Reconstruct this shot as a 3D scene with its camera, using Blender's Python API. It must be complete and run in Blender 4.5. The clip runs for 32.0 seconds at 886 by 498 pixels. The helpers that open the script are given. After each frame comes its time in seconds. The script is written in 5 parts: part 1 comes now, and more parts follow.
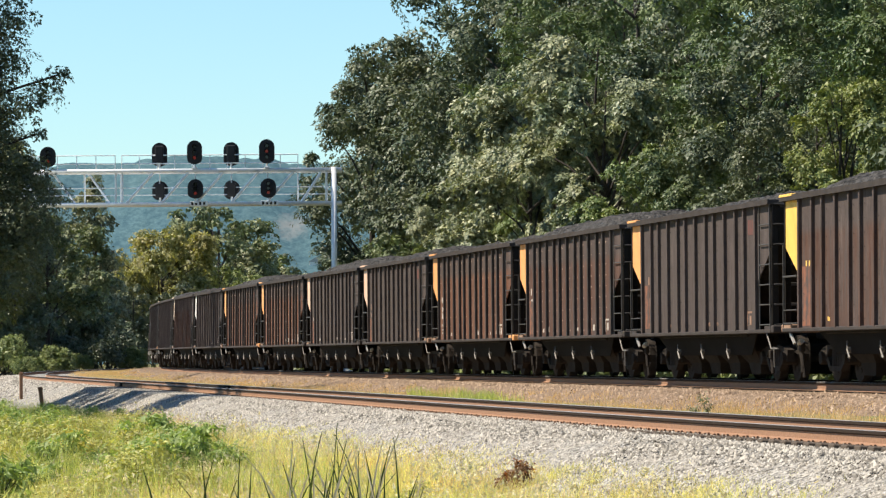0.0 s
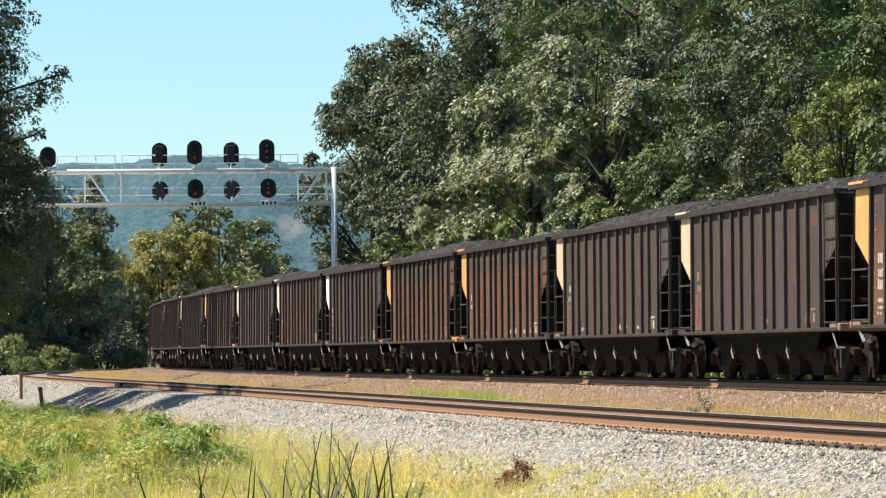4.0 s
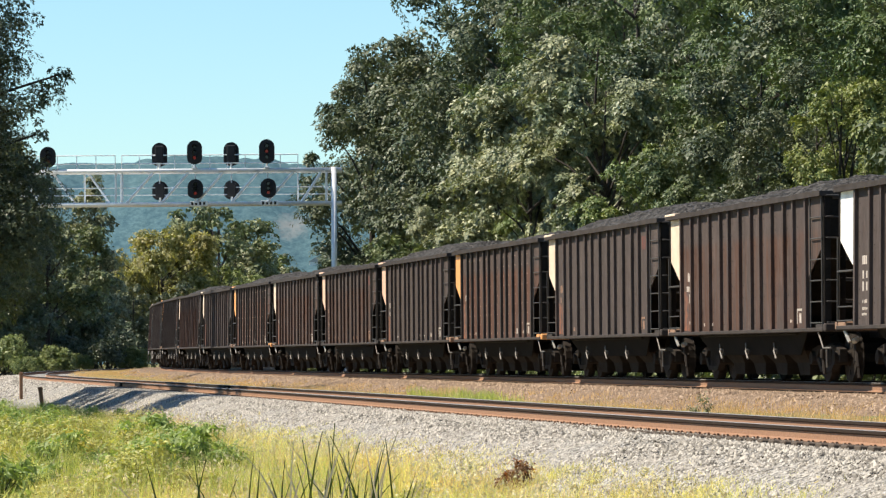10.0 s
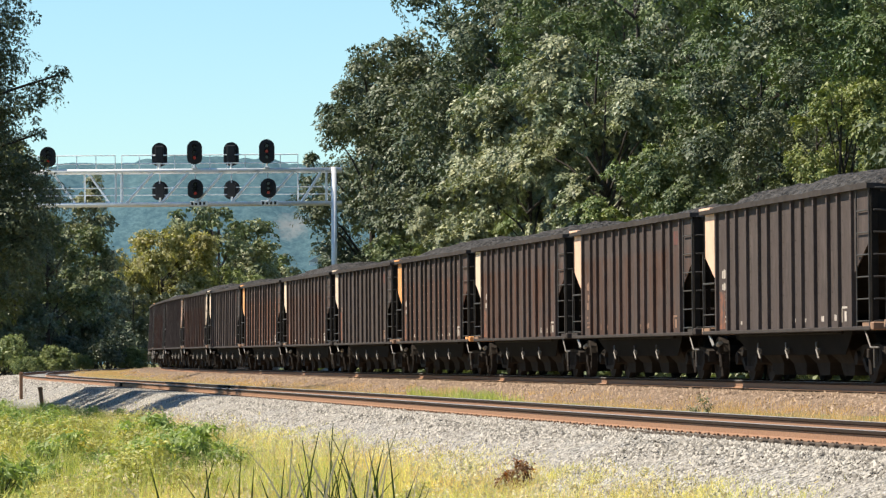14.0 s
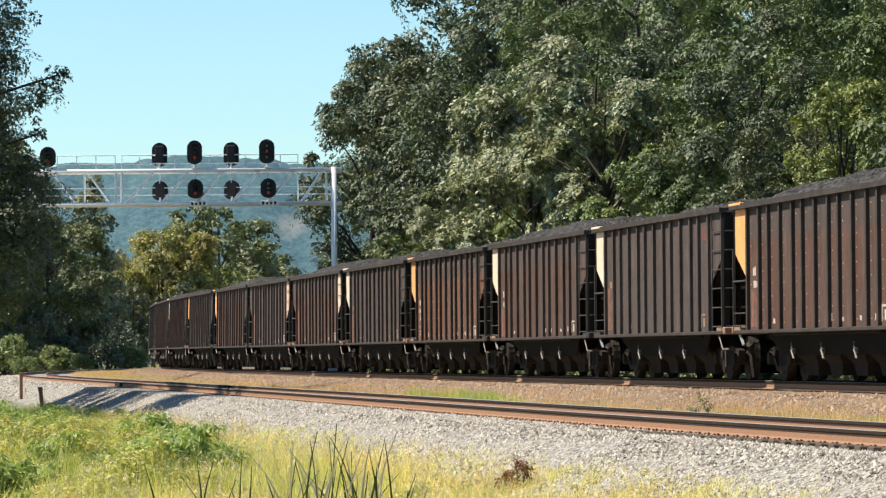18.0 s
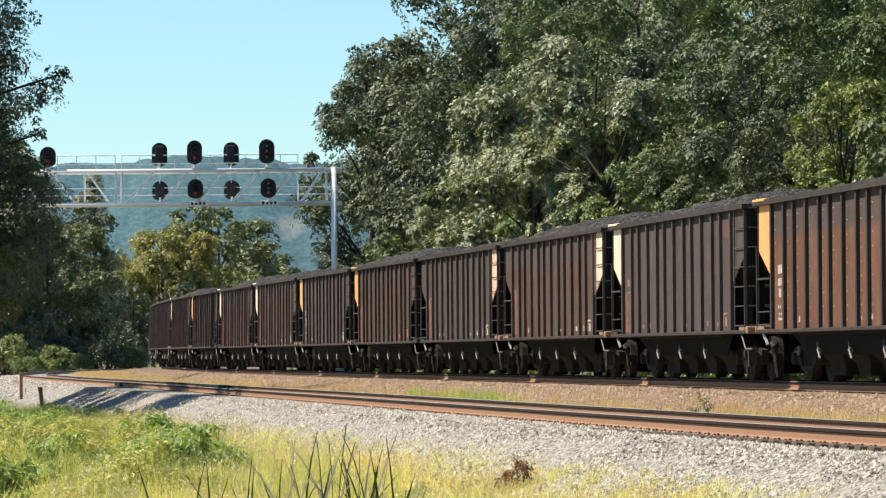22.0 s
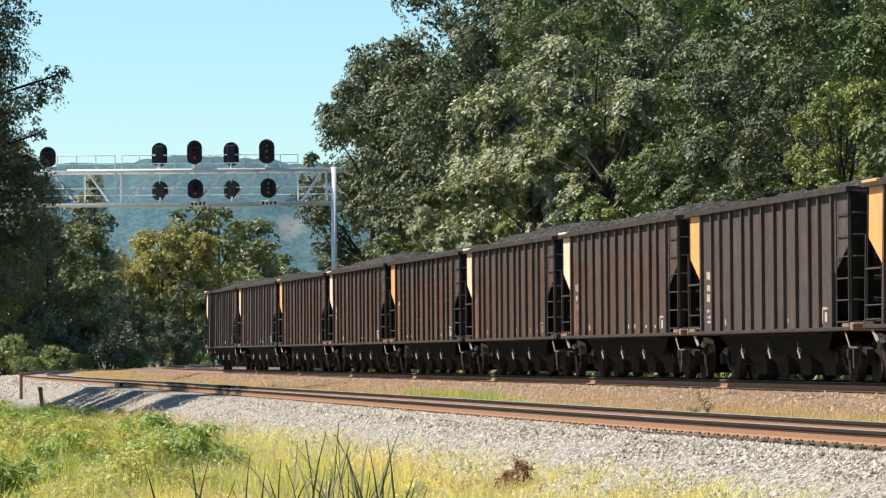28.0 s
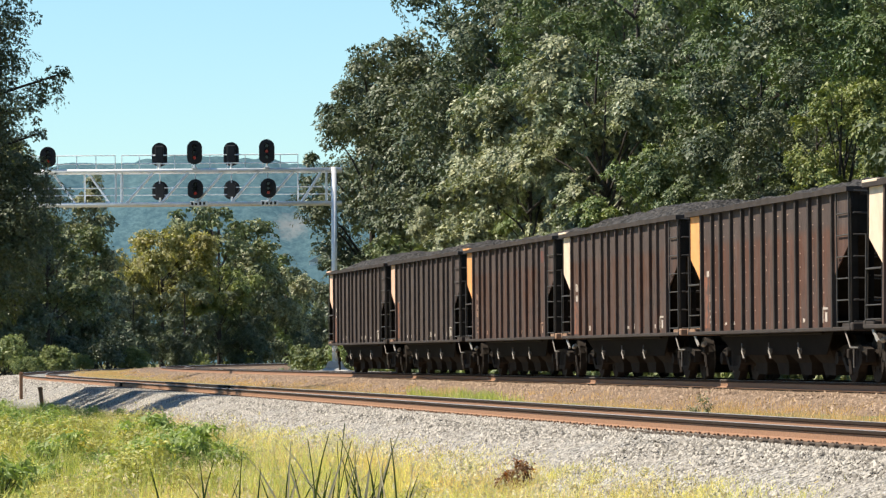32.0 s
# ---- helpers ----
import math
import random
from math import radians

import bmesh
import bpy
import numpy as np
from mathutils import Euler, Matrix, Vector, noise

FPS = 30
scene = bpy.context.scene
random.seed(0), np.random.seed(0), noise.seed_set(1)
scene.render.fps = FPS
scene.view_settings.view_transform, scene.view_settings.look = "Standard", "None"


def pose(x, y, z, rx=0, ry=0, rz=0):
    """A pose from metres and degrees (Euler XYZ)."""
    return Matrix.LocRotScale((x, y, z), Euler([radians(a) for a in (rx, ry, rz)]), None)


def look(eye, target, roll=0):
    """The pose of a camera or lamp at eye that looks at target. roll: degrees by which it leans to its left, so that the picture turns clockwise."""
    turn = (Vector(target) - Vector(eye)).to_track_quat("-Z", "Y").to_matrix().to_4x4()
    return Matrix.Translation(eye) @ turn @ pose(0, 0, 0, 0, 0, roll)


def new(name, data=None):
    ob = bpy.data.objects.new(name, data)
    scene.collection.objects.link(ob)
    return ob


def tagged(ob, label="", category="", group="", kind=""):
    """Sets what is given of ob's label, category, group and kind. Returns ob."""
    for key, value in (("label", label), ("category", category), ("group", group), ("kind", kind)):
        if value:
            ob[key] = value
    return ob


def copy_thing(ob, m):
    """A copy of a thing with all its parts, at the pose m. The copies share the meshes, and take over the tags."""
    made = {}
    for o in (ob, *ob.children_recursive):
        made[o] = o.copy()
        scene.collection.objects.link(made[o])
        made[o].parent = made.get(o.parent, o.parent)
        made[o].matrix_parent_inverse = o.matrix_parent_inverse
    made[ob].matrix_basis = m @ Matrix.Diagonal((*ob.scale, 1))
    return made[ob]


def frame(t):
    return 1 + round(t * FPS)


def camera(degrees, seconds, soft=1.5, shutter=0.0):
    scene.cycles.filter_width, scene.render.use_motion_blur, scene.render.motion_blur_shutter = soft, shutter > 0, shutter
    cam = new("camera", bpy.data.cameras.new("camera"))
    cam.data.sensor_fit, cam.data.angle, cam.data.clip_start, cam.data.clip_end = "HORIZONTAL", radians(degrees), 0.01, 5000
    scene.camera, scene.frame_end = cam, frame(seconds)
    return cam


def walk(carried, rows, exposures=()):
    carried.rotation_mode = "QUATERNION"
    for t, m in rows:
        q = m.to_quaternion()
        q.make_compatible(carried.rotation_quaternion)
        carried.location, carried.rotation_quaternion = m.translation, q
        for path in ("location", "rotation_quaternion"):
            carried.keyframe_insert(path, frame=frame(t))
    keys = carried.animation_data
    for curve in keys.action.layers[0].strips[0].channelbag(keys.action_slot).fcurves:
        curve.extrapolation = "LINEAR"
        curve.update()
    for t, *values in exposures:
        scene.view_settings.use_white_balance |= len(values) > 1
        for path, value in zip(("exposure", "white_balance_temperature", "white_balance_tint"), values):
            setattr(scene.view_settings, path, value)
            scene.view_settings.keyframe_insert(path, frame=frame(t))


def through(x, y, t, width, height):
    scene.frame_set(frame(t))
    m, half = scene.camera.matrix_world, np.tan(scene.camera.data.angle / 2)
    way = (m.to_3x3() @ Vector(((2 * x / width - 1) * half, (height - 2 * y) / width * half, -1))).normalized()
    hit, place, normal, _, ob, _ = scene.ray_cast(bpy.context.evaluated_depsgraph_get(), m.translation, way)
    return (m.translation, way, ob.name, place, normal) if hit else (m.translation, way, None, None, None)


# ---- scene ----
cam = camera(12.113, 32.0, soft=1.3)
STAND = pose(0, 0, 0.5513, 90 + 1.4665) @ pose(0, 0, 0, 0, 0, -0.43)
walk(cam, [(0.0, STAND), (32.0, STAND)])

# ---- world, sun, exposure ----
SUN_AZ, SUN_EL = radians(177), radians(54)
SUN_DIR = Vector((math.cos(SUN_AZ) * math.cos(SUN_EL), math.sin(SUN_AZ) * math.cos(SUN_EL), math.sin(SUN_EL)))
scene.view_settings.exposure = 0.85
world = bpy.data.worlds.new("sky")
scene.world = world
world.use_nodes = True
wn, wl = world.node_tree.nodes, world.node_tree.links
sky = wn.new("ShaderNodeTexSky")
sky.sky_type, sky.sun_disc = "NISHITA", False
sky.sun_elevation, sky.sun_rotation = SUN_EL, radians(90) - SUN_AZ
sky.air_density, sky.dust_density, sky.ozone_density = 1.0, 0.05, 1.2
tone = wn.new("ShaderNodeMix")
tone.data_type, tone.blend_type = "RGBA", "MULTIPLY"
tone.inputs[0].default_value, tone.inputs[7].default_value = 1.0, (0.78, 1.03, 1.17, 1)
wl.new(sky.outputs[0], tone.inputs[6])
wl.new(tone.outputs[2], wn["Background"].inputs[0])
wn["Background"].inputs[1].default_value = 0.074
sun = new("sun", bpy.data.lights.new("sun", "SUN"))
sun.data.energy, sun.data.angle, sun.data.color = 5.0, radians(0.5), (1.0, 0.91, 0.76)
sun.matrix_world = look(SUN_DIR * 100, (0, 0, 0))


# ---- materials ----
class Mat:
    """A small builder of node materials."""

    def __init__(self, name, rough=0.8, metal=0.0, spec=0.3):
        self.m = bpy.data.materials.new(name)
        self.m.use_nodes = True
        self.n, self.l = self.m.node_tree.nodes, self.m.node_tree.links
        self.b = self.n["Principled BSDF"]
        self.b.inputs["Roughness"].default_value = rough
        self.b.inputs["Metallic"].default_value = metal
        self.b.inputs["Specular IOR Level"].default_value = spec
        self.co = self.n.new("ShaderNodeTexCoord")

    def coords(self, scale=(1, 1, 1), world_space=False):
        mp = self.n.new("ShaderNodeMapping")
        mp.inputs["Scale"].default_value = scale
        if world_space:
            geo = self.n.new("ShaderNodeNewGeometry")
            self.l.new(geo.outputs["Position"], mp.inputs[0])
        else:
            self.l.new(self.co.outputs["Object"], mp.inputs[0])
        return mp.outputs[0]

    def noise(self, scale, detail=4, rough=0.6, stretch=(1, 1, 1), world_space=False):
        t = self.n.new("ShaderNodeTexNoise")
        t.inputs["Scale"].default_value, t.inputs["Detail"].default_value, t.inputs["Roughness"].default_value = scale, detail, rough
        self.l.new(self.coords(stretch, world_space), t.inputs["Vector"])
        return t.outputs["Fac"]

    def voronoi(self, scale, out="Distance", stretch=(1, 1, 1), world_space=False):
        t = self.n.new("ShaderNodeTexVoronoi")
        t.inputs["Scale"].default_value = scale
        self.l.new(self.coords(stretch, world_space), t.inputs["Vector"])
        return t.outputs[out]

    def ramp(self, fac, *stops):
        r = self.n.new("ShaderNodeValToRGB")
        el = r.color_ramp.elements
        while len(el) < len(stops):
            el.new(0.5)
        for e, (pos, col) in zip(el, stops):
            e.position, e.color = pos, (*col, 1) if len(col) == 3 else col
        self.l.new(fac, r.inputs[0])
        return r.outputs[0]

    def mix(self, fac, a, b, mode="MIX"):
        x = self.n.new("ShaderNodeMix")
        x.data_type, x.blend_type = "RGBA", mode
        for sock, v in ((x.inputs[0], fac), (x.inputs[6], a), (x.inputs[7], b)):
            if isinstance(v, (int, float)):
                sock.default_value = v
            elif isinstance(v, tuple):
                sock.default_value = (*v, 1)
            else:
                self.l.new(v, sock)
        return x.outputs[2]

    def math(self, op, a, b=0.0):
        x = self.n.new("ShaderNodeMath")
        x.operation = op
        for sock, v in zip(x.inputs, (a, b)):
            if isinstance(v, (int, float)):
                sock.default_value = v
            else:
                self.l.new(v, sock)
        return x.outputs[0]

    def axis(self, i, world_space=False):
        s = self.n.new("ShaderNodeSeparateXYZ")
        self.l.new(self.coords((1, 1, 1), world_space), s.inputs[0])
        return s.outputs[i]

    def random(self):
        return self.n.new("ShaderNodeObjectInfo").outputs["Random"]

    def island(self):
        return self.n.new("ShaderNodeNewGeometry").outputs["Random Per Island"]

    def color(self, out):
        self.l.new(out, self.b.inputs["Base Color"])
        return self

    def rough(self, out):
        self.l.new(out, self.b.inputs["Roughness"])
        return self

    def bump(self, height, strength=0.3, dist=0.02):
        x = self.n.new("ShaderNodeBump")
        x.inputs["Strength"].default_value, x.inputs["Distance"].default_value = strength, dist
        self.l.new(height, x.inputs["Height"])
        self.l.new(x.outputs[0], self.b.inputs["Normal"])
        return self


def tint(c, k):
    return tuple(min(1.0, v * k) for v in c)


def plain(name, col, rough=0.7, metal=0.0, var=0.25, scale=3.0, bump=0.1, spec=0.3):
    m = Mat(name, rough, metal, spec)
    f = m.noise(scale, 6, 0.65)
    g = m.noise(scale * 9, 3, 0.6)
    c = m.ramp(f, (0.3, tint(col, 1 - var)), (0.7, tint(col, 1 + var)))
    c = m.mix(m.math("MULTIPLY", g, 0.35), c, tint(col, 0.6))
    m.color(c)
    if bump:
        m.bump(g, bump, 0.01)
    return m.m


def leaf_mat(name, dark, light, through=(0.18, 0.20, 0.09), rough=0.5, glow=0.36):
    m = Mat(name, rough, 0, 0.35)
    c = m.ramp(m.island(), (0.0, tint(dark, 1.5)), (0.75, tint(light, 0.95)), (1.0, tint(light, 1.35)))
    big = m.noise(0.35, 3, 0.5)
    c = m.mix(m.ramp(big, (0.35, (0, 0, 0)), (0.7, (1, 1, 1))), c, m.mix(1.0, c, (1.25, 1.07, 0.86), "MULTIPLY"))
    c = m.mix(m.math("MULTIPLY", m.random(), 0.5), c, m.mix(1.0, c, (0.72, 0.86, 0.9), "MULTIPLY"))
    m.color(c)
    t = m.n.new("ShaderNodeBsdfTranslucent")
    m.l.new(m.mix(1.0, c, tuple(6 * v for v in through), "MULTIPLY"), t.inputs[0])
    s = m.n.new("ShaderNodeMixShader")
    s.inputs[0].default_value = glow
    m.l.new(m.b.outputs[0], s.inputs[1])
    m.l.new(t.outputs[0], s.inputs[2])
    m.l.new(s.outputs[0], m.n["Material Output"].inputs[0])
    return m.m


def car_paint(name, dust, paint, amount, streak):
    """Coal car steel: dusty grey film over worn paint, rust streaks running down, darker dusty band at the top."""
    m = Mat(name, 0.85, 0.0, 0.12)
    big = m.noise(0.8, 5, 0.6, (1, 1, 0.6))
    run = m.noise(5.0, 6, 0.7, (1, 1, 0.10))
    fine = m.noise(45, 4, 0.7)
    c = m.ramp(big, (0.3, tint(paint, 0.65)), (0.7, tint(paint, 1.3)))
    d = m.ramp(fine, (0.3, tint(dust, 0.8)), (0.7, tint(dust, 1.2)))
    cover = m.math("ADD", m.math("MULTIPLY", run, 0.9), m.math("MULTIPLY", big, 0.5))
    cover = m.ramp(cover, (0.38 + amount * 0.36, (0, 0, 0)), (0.62 + amount * 0.36, (1, 1, 1)))
    z = m.axis(2)
    wob = m.math("ADD", z, m.math("MULTIPLY", m.noise(2.0, 3), 0.12))
    band = m.ramp(m.math("SUBTRACT", wob, 2.2), (0.60, (0, 0, 0)), (0.76, (0.86, 0.86, 0.86)))
    cover = m.mix(band, cover, (1.0, 1.0, 1.0))
    c = m.mix(cover, c, d)
    c = m.mix(m.ramp(run, (0.60, (0, 0, 0)), (0.78, (streak, streak, streak))), c, (0.16, 0.055, 0.025))
    grime = m.math("MULTIPLY", m.noise(1.6, 6, 0.75, (1, 1, 0.22)), m.noise(9, 4, 0.7, (1, 1, 0.35)))
    c = m.mix(m.ramp(grime, (0.24, (0, 0, 0)), (0.38, (0.6, 0.6, 0.6))), c, (0.032, 0.026, 0.024))
    pale = m.noise(3.3, 6, 0.8, (1, 1, 0.18))
    c = m.mix(m.ramp(pale, (0.52, (0, 0, 0)), (0.70, (0.55, 0.55, 0.55))), c, (0.155, 0.122, 0.108))
    c = m.mix(m.math("MULTIPLY", m.random(), 0.22), c, tint(dust, 0.7))
    m.color(c)
    m.bump(m.math("ADD", m.math("ADD", fine, run), m.math("MULTIPLY", m.noise(1.3, 3, 0.5), 9.0)), 0.18, 0.012)
    return m.m


DUST = (0.075, 0.059, 0.054)
M_GREY = car_paint("coal_dust_steel", DUST, (0.068, 0.046, 0.040), 0.15, 0.35)
M_BROWN = car_paint("brown_steel", DUST, (0.095, 0.046, 0.031), 0.55, 0.4)
M_RUST = car_paint("rusty_steel", DUST, (0.150, 0.068, 0.042), 1.05, 0.5)
M_DULL = car_paint("dull_rusty_steel", DUST, (0.108, 0.051, 0.035), 0.75, 0.45)
M_RIB = plain("rib_steel", (0.052, 0.043, 0.039), 0.8, 0, 0.3, 2.0, 0.15, 0.12)
M_BLACK = plain("sooty_black_steel", (0.022, 0.0185, 0.016), 0.9, 0, 0.4, 3.0, 0.2, 0.08)
M_COAL = Mat("coal", 0.85, 0, 0.15)
M_COAL.color(M_COAL.ramp(M_COAL.voronoi(14, "Color"), (0.2, (0.013, 0.0125, 0.012)), (0.9, (0.074, 0.068, 0.064)))).bump(M_COAL.voronoi(12), 0.9, 0.06)
M_COAL = M_COAL.m
M_TRUCK = plain("dusty_cast_steel", (0.033, 0.027, 0.023), 0.9, 0, 0.4, 5.0, 0.2, 0.08)
M_STEEL = plain("worn_bare_steel", (0.36, 0.34, 0.32), 0.5, 0.3, 0.35, 5, 0.15)
M_LADDER = plain("dusty_grey_ladder", (0.058, 0.053, 0.050), 0.6, 0.1, 0.3, 4, 0.1)


def end_paint(name, col):
    m = Mat(name, 0.6, 0, 0.3)
    f = m.noise(2.2, 6, 0.65)
    c = m.ramp(f, (0.3, tint(col, 0.8)), (0.65, tint(col, 1.1)))
    wear = m.noise(7, 6, 0.75, (1, 1, 0.5))
    c = m.mix(m.ramp(wear, (0.60, (0, 0, 0)), (0.70, (0.85, 0.85, 0.85))), c, (0.20, 0.10, 0.05))
    return m.color(c).bump(wear, 0.1, 0.01).m


M_YELLOW = end_paint("bright_yellow_paint", (0.78, 0.46, 0.10))
M_ORANGE = end_paint("orange_paint", (0.72, 0.33, 0.12))
M_PEACH = end_paint("faded_peach_paint", (0.70, 0.45, 0.32))
M_CREAM = end_paint("faded_cream_paint", (0.68, 0.53, 0.40))
M_WHITE = end_paint("white_paint", (0.80, 0.77, 0.72))
M_RAILRUST = Mat("rusty_rail_side", 0.85, 0, 0.2)
M_RAILRUST.color(M_RAILRUST.mix(M_RAILRUST.ramp(M_RAILRUST.noise(30, 4, 0.7, (0.2, 1, 1), True), (0.3, (0, 0, 0)), (0.75, (1, 1, 1))), (0.20, 0.108, 0.064), (0.33, 0.19, 0.118)))
M_RAILRUST = M_RAILRUST.m
# sides and undersides of the rail head, darker than web and foot
M_RAILDARK = plain('dark_rail_head_side', (0.036, 0.025, 0.019), 0.85, 0.0, 0.3, 6, 0.05, 0.08)
M_RAILTOP = plain("polished_rail_head", (0.30, 0.285, 0.27), 0.5, 0.3, 0.15, 4, 0.05)
M_PLATE = plain("dark_rusty_plate", (0.125, 0.075, 0.052), 0.9, 0, 0.35, 8, 0.1, 0.1)
M_TIE = plain("weathered_tie_wood", (0.10, 0.075, 0.055), 0.9, 0, 0.35, 6, 0.4)
M_GALV = plain("galvanised_steel", (0.78, 0.79, 0.80), 0.5, 0.1, 0.12, 4, 0.08)
M_HEAD = plain("black_signal_paint", (0.018, 0.017, 0.018), 0.55, 0, 0.3, 5, 0.05)
M_CONC = plain("concrete", (0.42, 0.40, 0.37), 0.9, 0, 0.18, 3, 0.3)
M_BARK = plain("bark", (0.046, 0.038, 0.031), 0.95, 0, 0.4, 6, 0.8)


def gravel(name, lo, hi, spot):
    m = Mat(name, 0.9, 0, 0.2)
    v = m.voronoi(24, "Color", (1, 1, 1), True)
    c = m.ramp(v, (0.15, lo), (0.85, hi))
    c = m.mix(m.ramp(m.noise(0.9, 4, 0.6, (1, 1, 1), True), (0.45, (0, 0, 0)), (0.7, (0.6, 0.6, 0.6))), c, spot)
    m.color(c).bump(m.voronoi(24, "Distance", (1, 1, 1), True), 0.8, 0.035)
    return m.m


M_BALLAST = gravel("grey_ballast", (0.055, 0.052, 0.048), (0.44, 0.41, 0.365), (0.26, 0.225, 0.18))
M_BALLAST2 = gravel("brown_ballast", (0.08, 0.054, 0.037), (0.29, 0.205, 0.14), (0.20, 0.138, 0.093))
M_STONE = Mat("crushed_stone", 0.9, 0, 0.25)
M_STONE.color(M_STONE.ramp(M_STONE.island(), (0.0, (0.075, 0.068, 0.06)), (0.5, (0.262, 0.238, 0.205)), (1.0, (0.47, 0.432, 0.378))))
M_STONE = M_STONE.m
M_STONE2 = Mat("brown_crushed_stone", 0.9, 0, 0.25)
M_STONE2.color(M_STONE2.ramp(M_STONE2.island(), (0.0, (0.13, 0.09, 0.065)), (0.5, (0.215, 0.148, 0.100)), (1.0, (0.38, 0.28, 0.20))))
M_STONE2 = M_STONE2.m


def ground_mat():
    m = Mat("soil_and_grass", 0.95, 0, 0.1)
    a = m.noise(0.25, 5, 0.6, (1, 1, 1), True)
    b = m.noise(4, 4, 0.7, (1, 1, 1), True)
    c = m.ramp(a, (0.35, (0.15, 0.165, 0.055)), (0.65, (0.25, 0.215, 0.10)))
    c = m.mix(m.ramp(b, (0.4, (0, 0, 0)), (0.7, (0.7, 0.7, 0.7))), c, (0.09, 0.065, 0.04))
    return m.color(c).bump(b, 0.8, 0.1).m


M_GROUND = ground_mat()
LEAF_DARK = leaf_mat("dark_oak_leaf", (0.036, 0.050, 0.029), (0.104, 0.128, 0.075), glow=0.10)
LEAF_MID = leaf_mat("mid_green_leaf", (0.044, 0.066, 0.028), (0.158, 0.188, 0.088), glow=0.13)
LEAF_GREY = leaf_mat("silvery_green_leaf", (0.066, 0.084, 0.046), (0.29, 0.308, 0.192), glow=0.13)
LEAF_LOCUST = leaf_mat("locust_leaf", (0.042, 0.070, 0.027), (0.130, 0.172, 0.070), glow=0.15)
LEAF_BRIGHT = leaf_mat("bright_leaf", (0.074, 0.105, 0.032), (0.215, 0.248, 0.096), glow=0.18)
LEAF_YELLOW = leaf_mat("yellowing_leaf", (0.090, 0.098, 0.042), (0.33, 0.315, 0.145), (0.19, 0.195, 0.07))
LEAF_RED = leaf_mat("reddening_leaf", (0.095, 0.062, 0.034), (0.24, 0.145, 0.08), (0.3, 0.15, 0.04))
GRASS_GREEN = leaf_mat("green_grass", (0.36, 0.345, 0.125), (0.76, 0.70, 0.34), (0.20, 0.205, 0.10), 0.6, 0.5)
GRASS_DRY = leaf_mat("dry_grass", (0.37, 0.26, 0.14), (0.68, 0.505, 0.30), (0.18, 0.165, 0.1), 0.7, 0.45)
BLADE_GREEN = leaf_mat("cattail_blade", (0.022, 0.036, 0.010), (0.07, 0.095, 0.026), (0.17, 0.2, 0.05), 0.5, 0.25)
BLADE_DRY = leaf_mat("dead_blade", (0.34, 0.28, 0.19), (0.62, 0.55, 0.42), (0.165, 0.16, 0.15), 0.7, 0.25)


# ---- the line of the railway ----
CAR = 15.0          # coupled length of a hopper car
BODY = 14.0         # length of its body
NEAR = 8.293        # from the train's track to the near track
DROP = -0.2706      # the near track's rail level
START_X, START_Y, HEADING0 = 8.0762, 80.0406, 1.71924
K_S = (-60, 0, 60, 100, 140, 180, 220, 280, 400)
K_V = (-0.002969, 0.000203, 0.000107, -0.000353, -0.001217, -0.001577, -0.001578, -0.001578, -0.001578)
STEP_S = np.arange(-160.0, 641.0, 1.0)
KAPPA = np.interp(STEP_S, K_S, K_V)
_a = np.concatenate([[0], np.cumsum((KAPPA[1:] + KAPPA[:-1]) / 2)])
_i0 = 160
HEAD_A = _a - _a[_i0] + HEADING0
_dx, _dy = np.cos(HEAD_A), np.sin(HEAD_A)
LINE_X = np.concatenate([[0], np.cumsum((_dx[1:] + _dx[:-1]) / 2)])
LINE_Y = np.concatenate([[0], np.cumsum((_dy[1:] + _dy[:-1]) / 2)])
LINE_X += START_X - LINE_X[_i0]
LINE_Y += START_Y - LINE_Y[_i0]
CANT = np.clip(-KAPPA, 0, None) / 0.0016 * radians(3.2)


def line(s, d=0.0):
    """The point on the ground plan s metres up the line and d metres from the train's track towards the camera's side; and the heading."""
    x, y, a = np.interp(s, STEP_S, LINE_X), np.interp(s, STEP_S, LINE_Y), np.interp(s, STEP_S, HEAD_A)
    return x - np.sin(a) * d, y + np.cos(a) * d, a


def on_line(s, d, z=0.0, turn=0.0):
    x, y, a = line(s, d)
    return pose(float(x), float(y), z, 0, 0, math.degrees(float(a)) + turn)


# cross-section of the roadbed: distance from the train's track, height
BED = ((-60, 2.5), (-30, 0.6), (-14, -0.5), (-6, -0.85), (-3.6, -0.75), (-2.2, -0.21), (2.2, -0.21), (3.3, -0.50),
       (5.6, -0.57), (6.1, -0.450), (10.2, -0.452), (12.0, -1.2), (13.5, -1.45), (60, -1.6))


def bed_z(d, s=0.0):
    z = np.interp(d, [b[0] for b in BED], [b[1] for b in BED])
    return z + np.interp(s, STEP_S, CANT) * np.clip(d, -3, 3) * (np.abs(d) < 6)


# ---- mesh helpers ----
def mesh_from(name, verts, faces, material, smooth=False):
    me = bpy.data.meshes.new(name)
    me.from_pydata([tuple(v) for v in verts], [], [tuple(f) for f in faces])
    if material:
        me.materials.append(material)
    if smooth:
        me.shade_smooth()
    me.update()
    return me


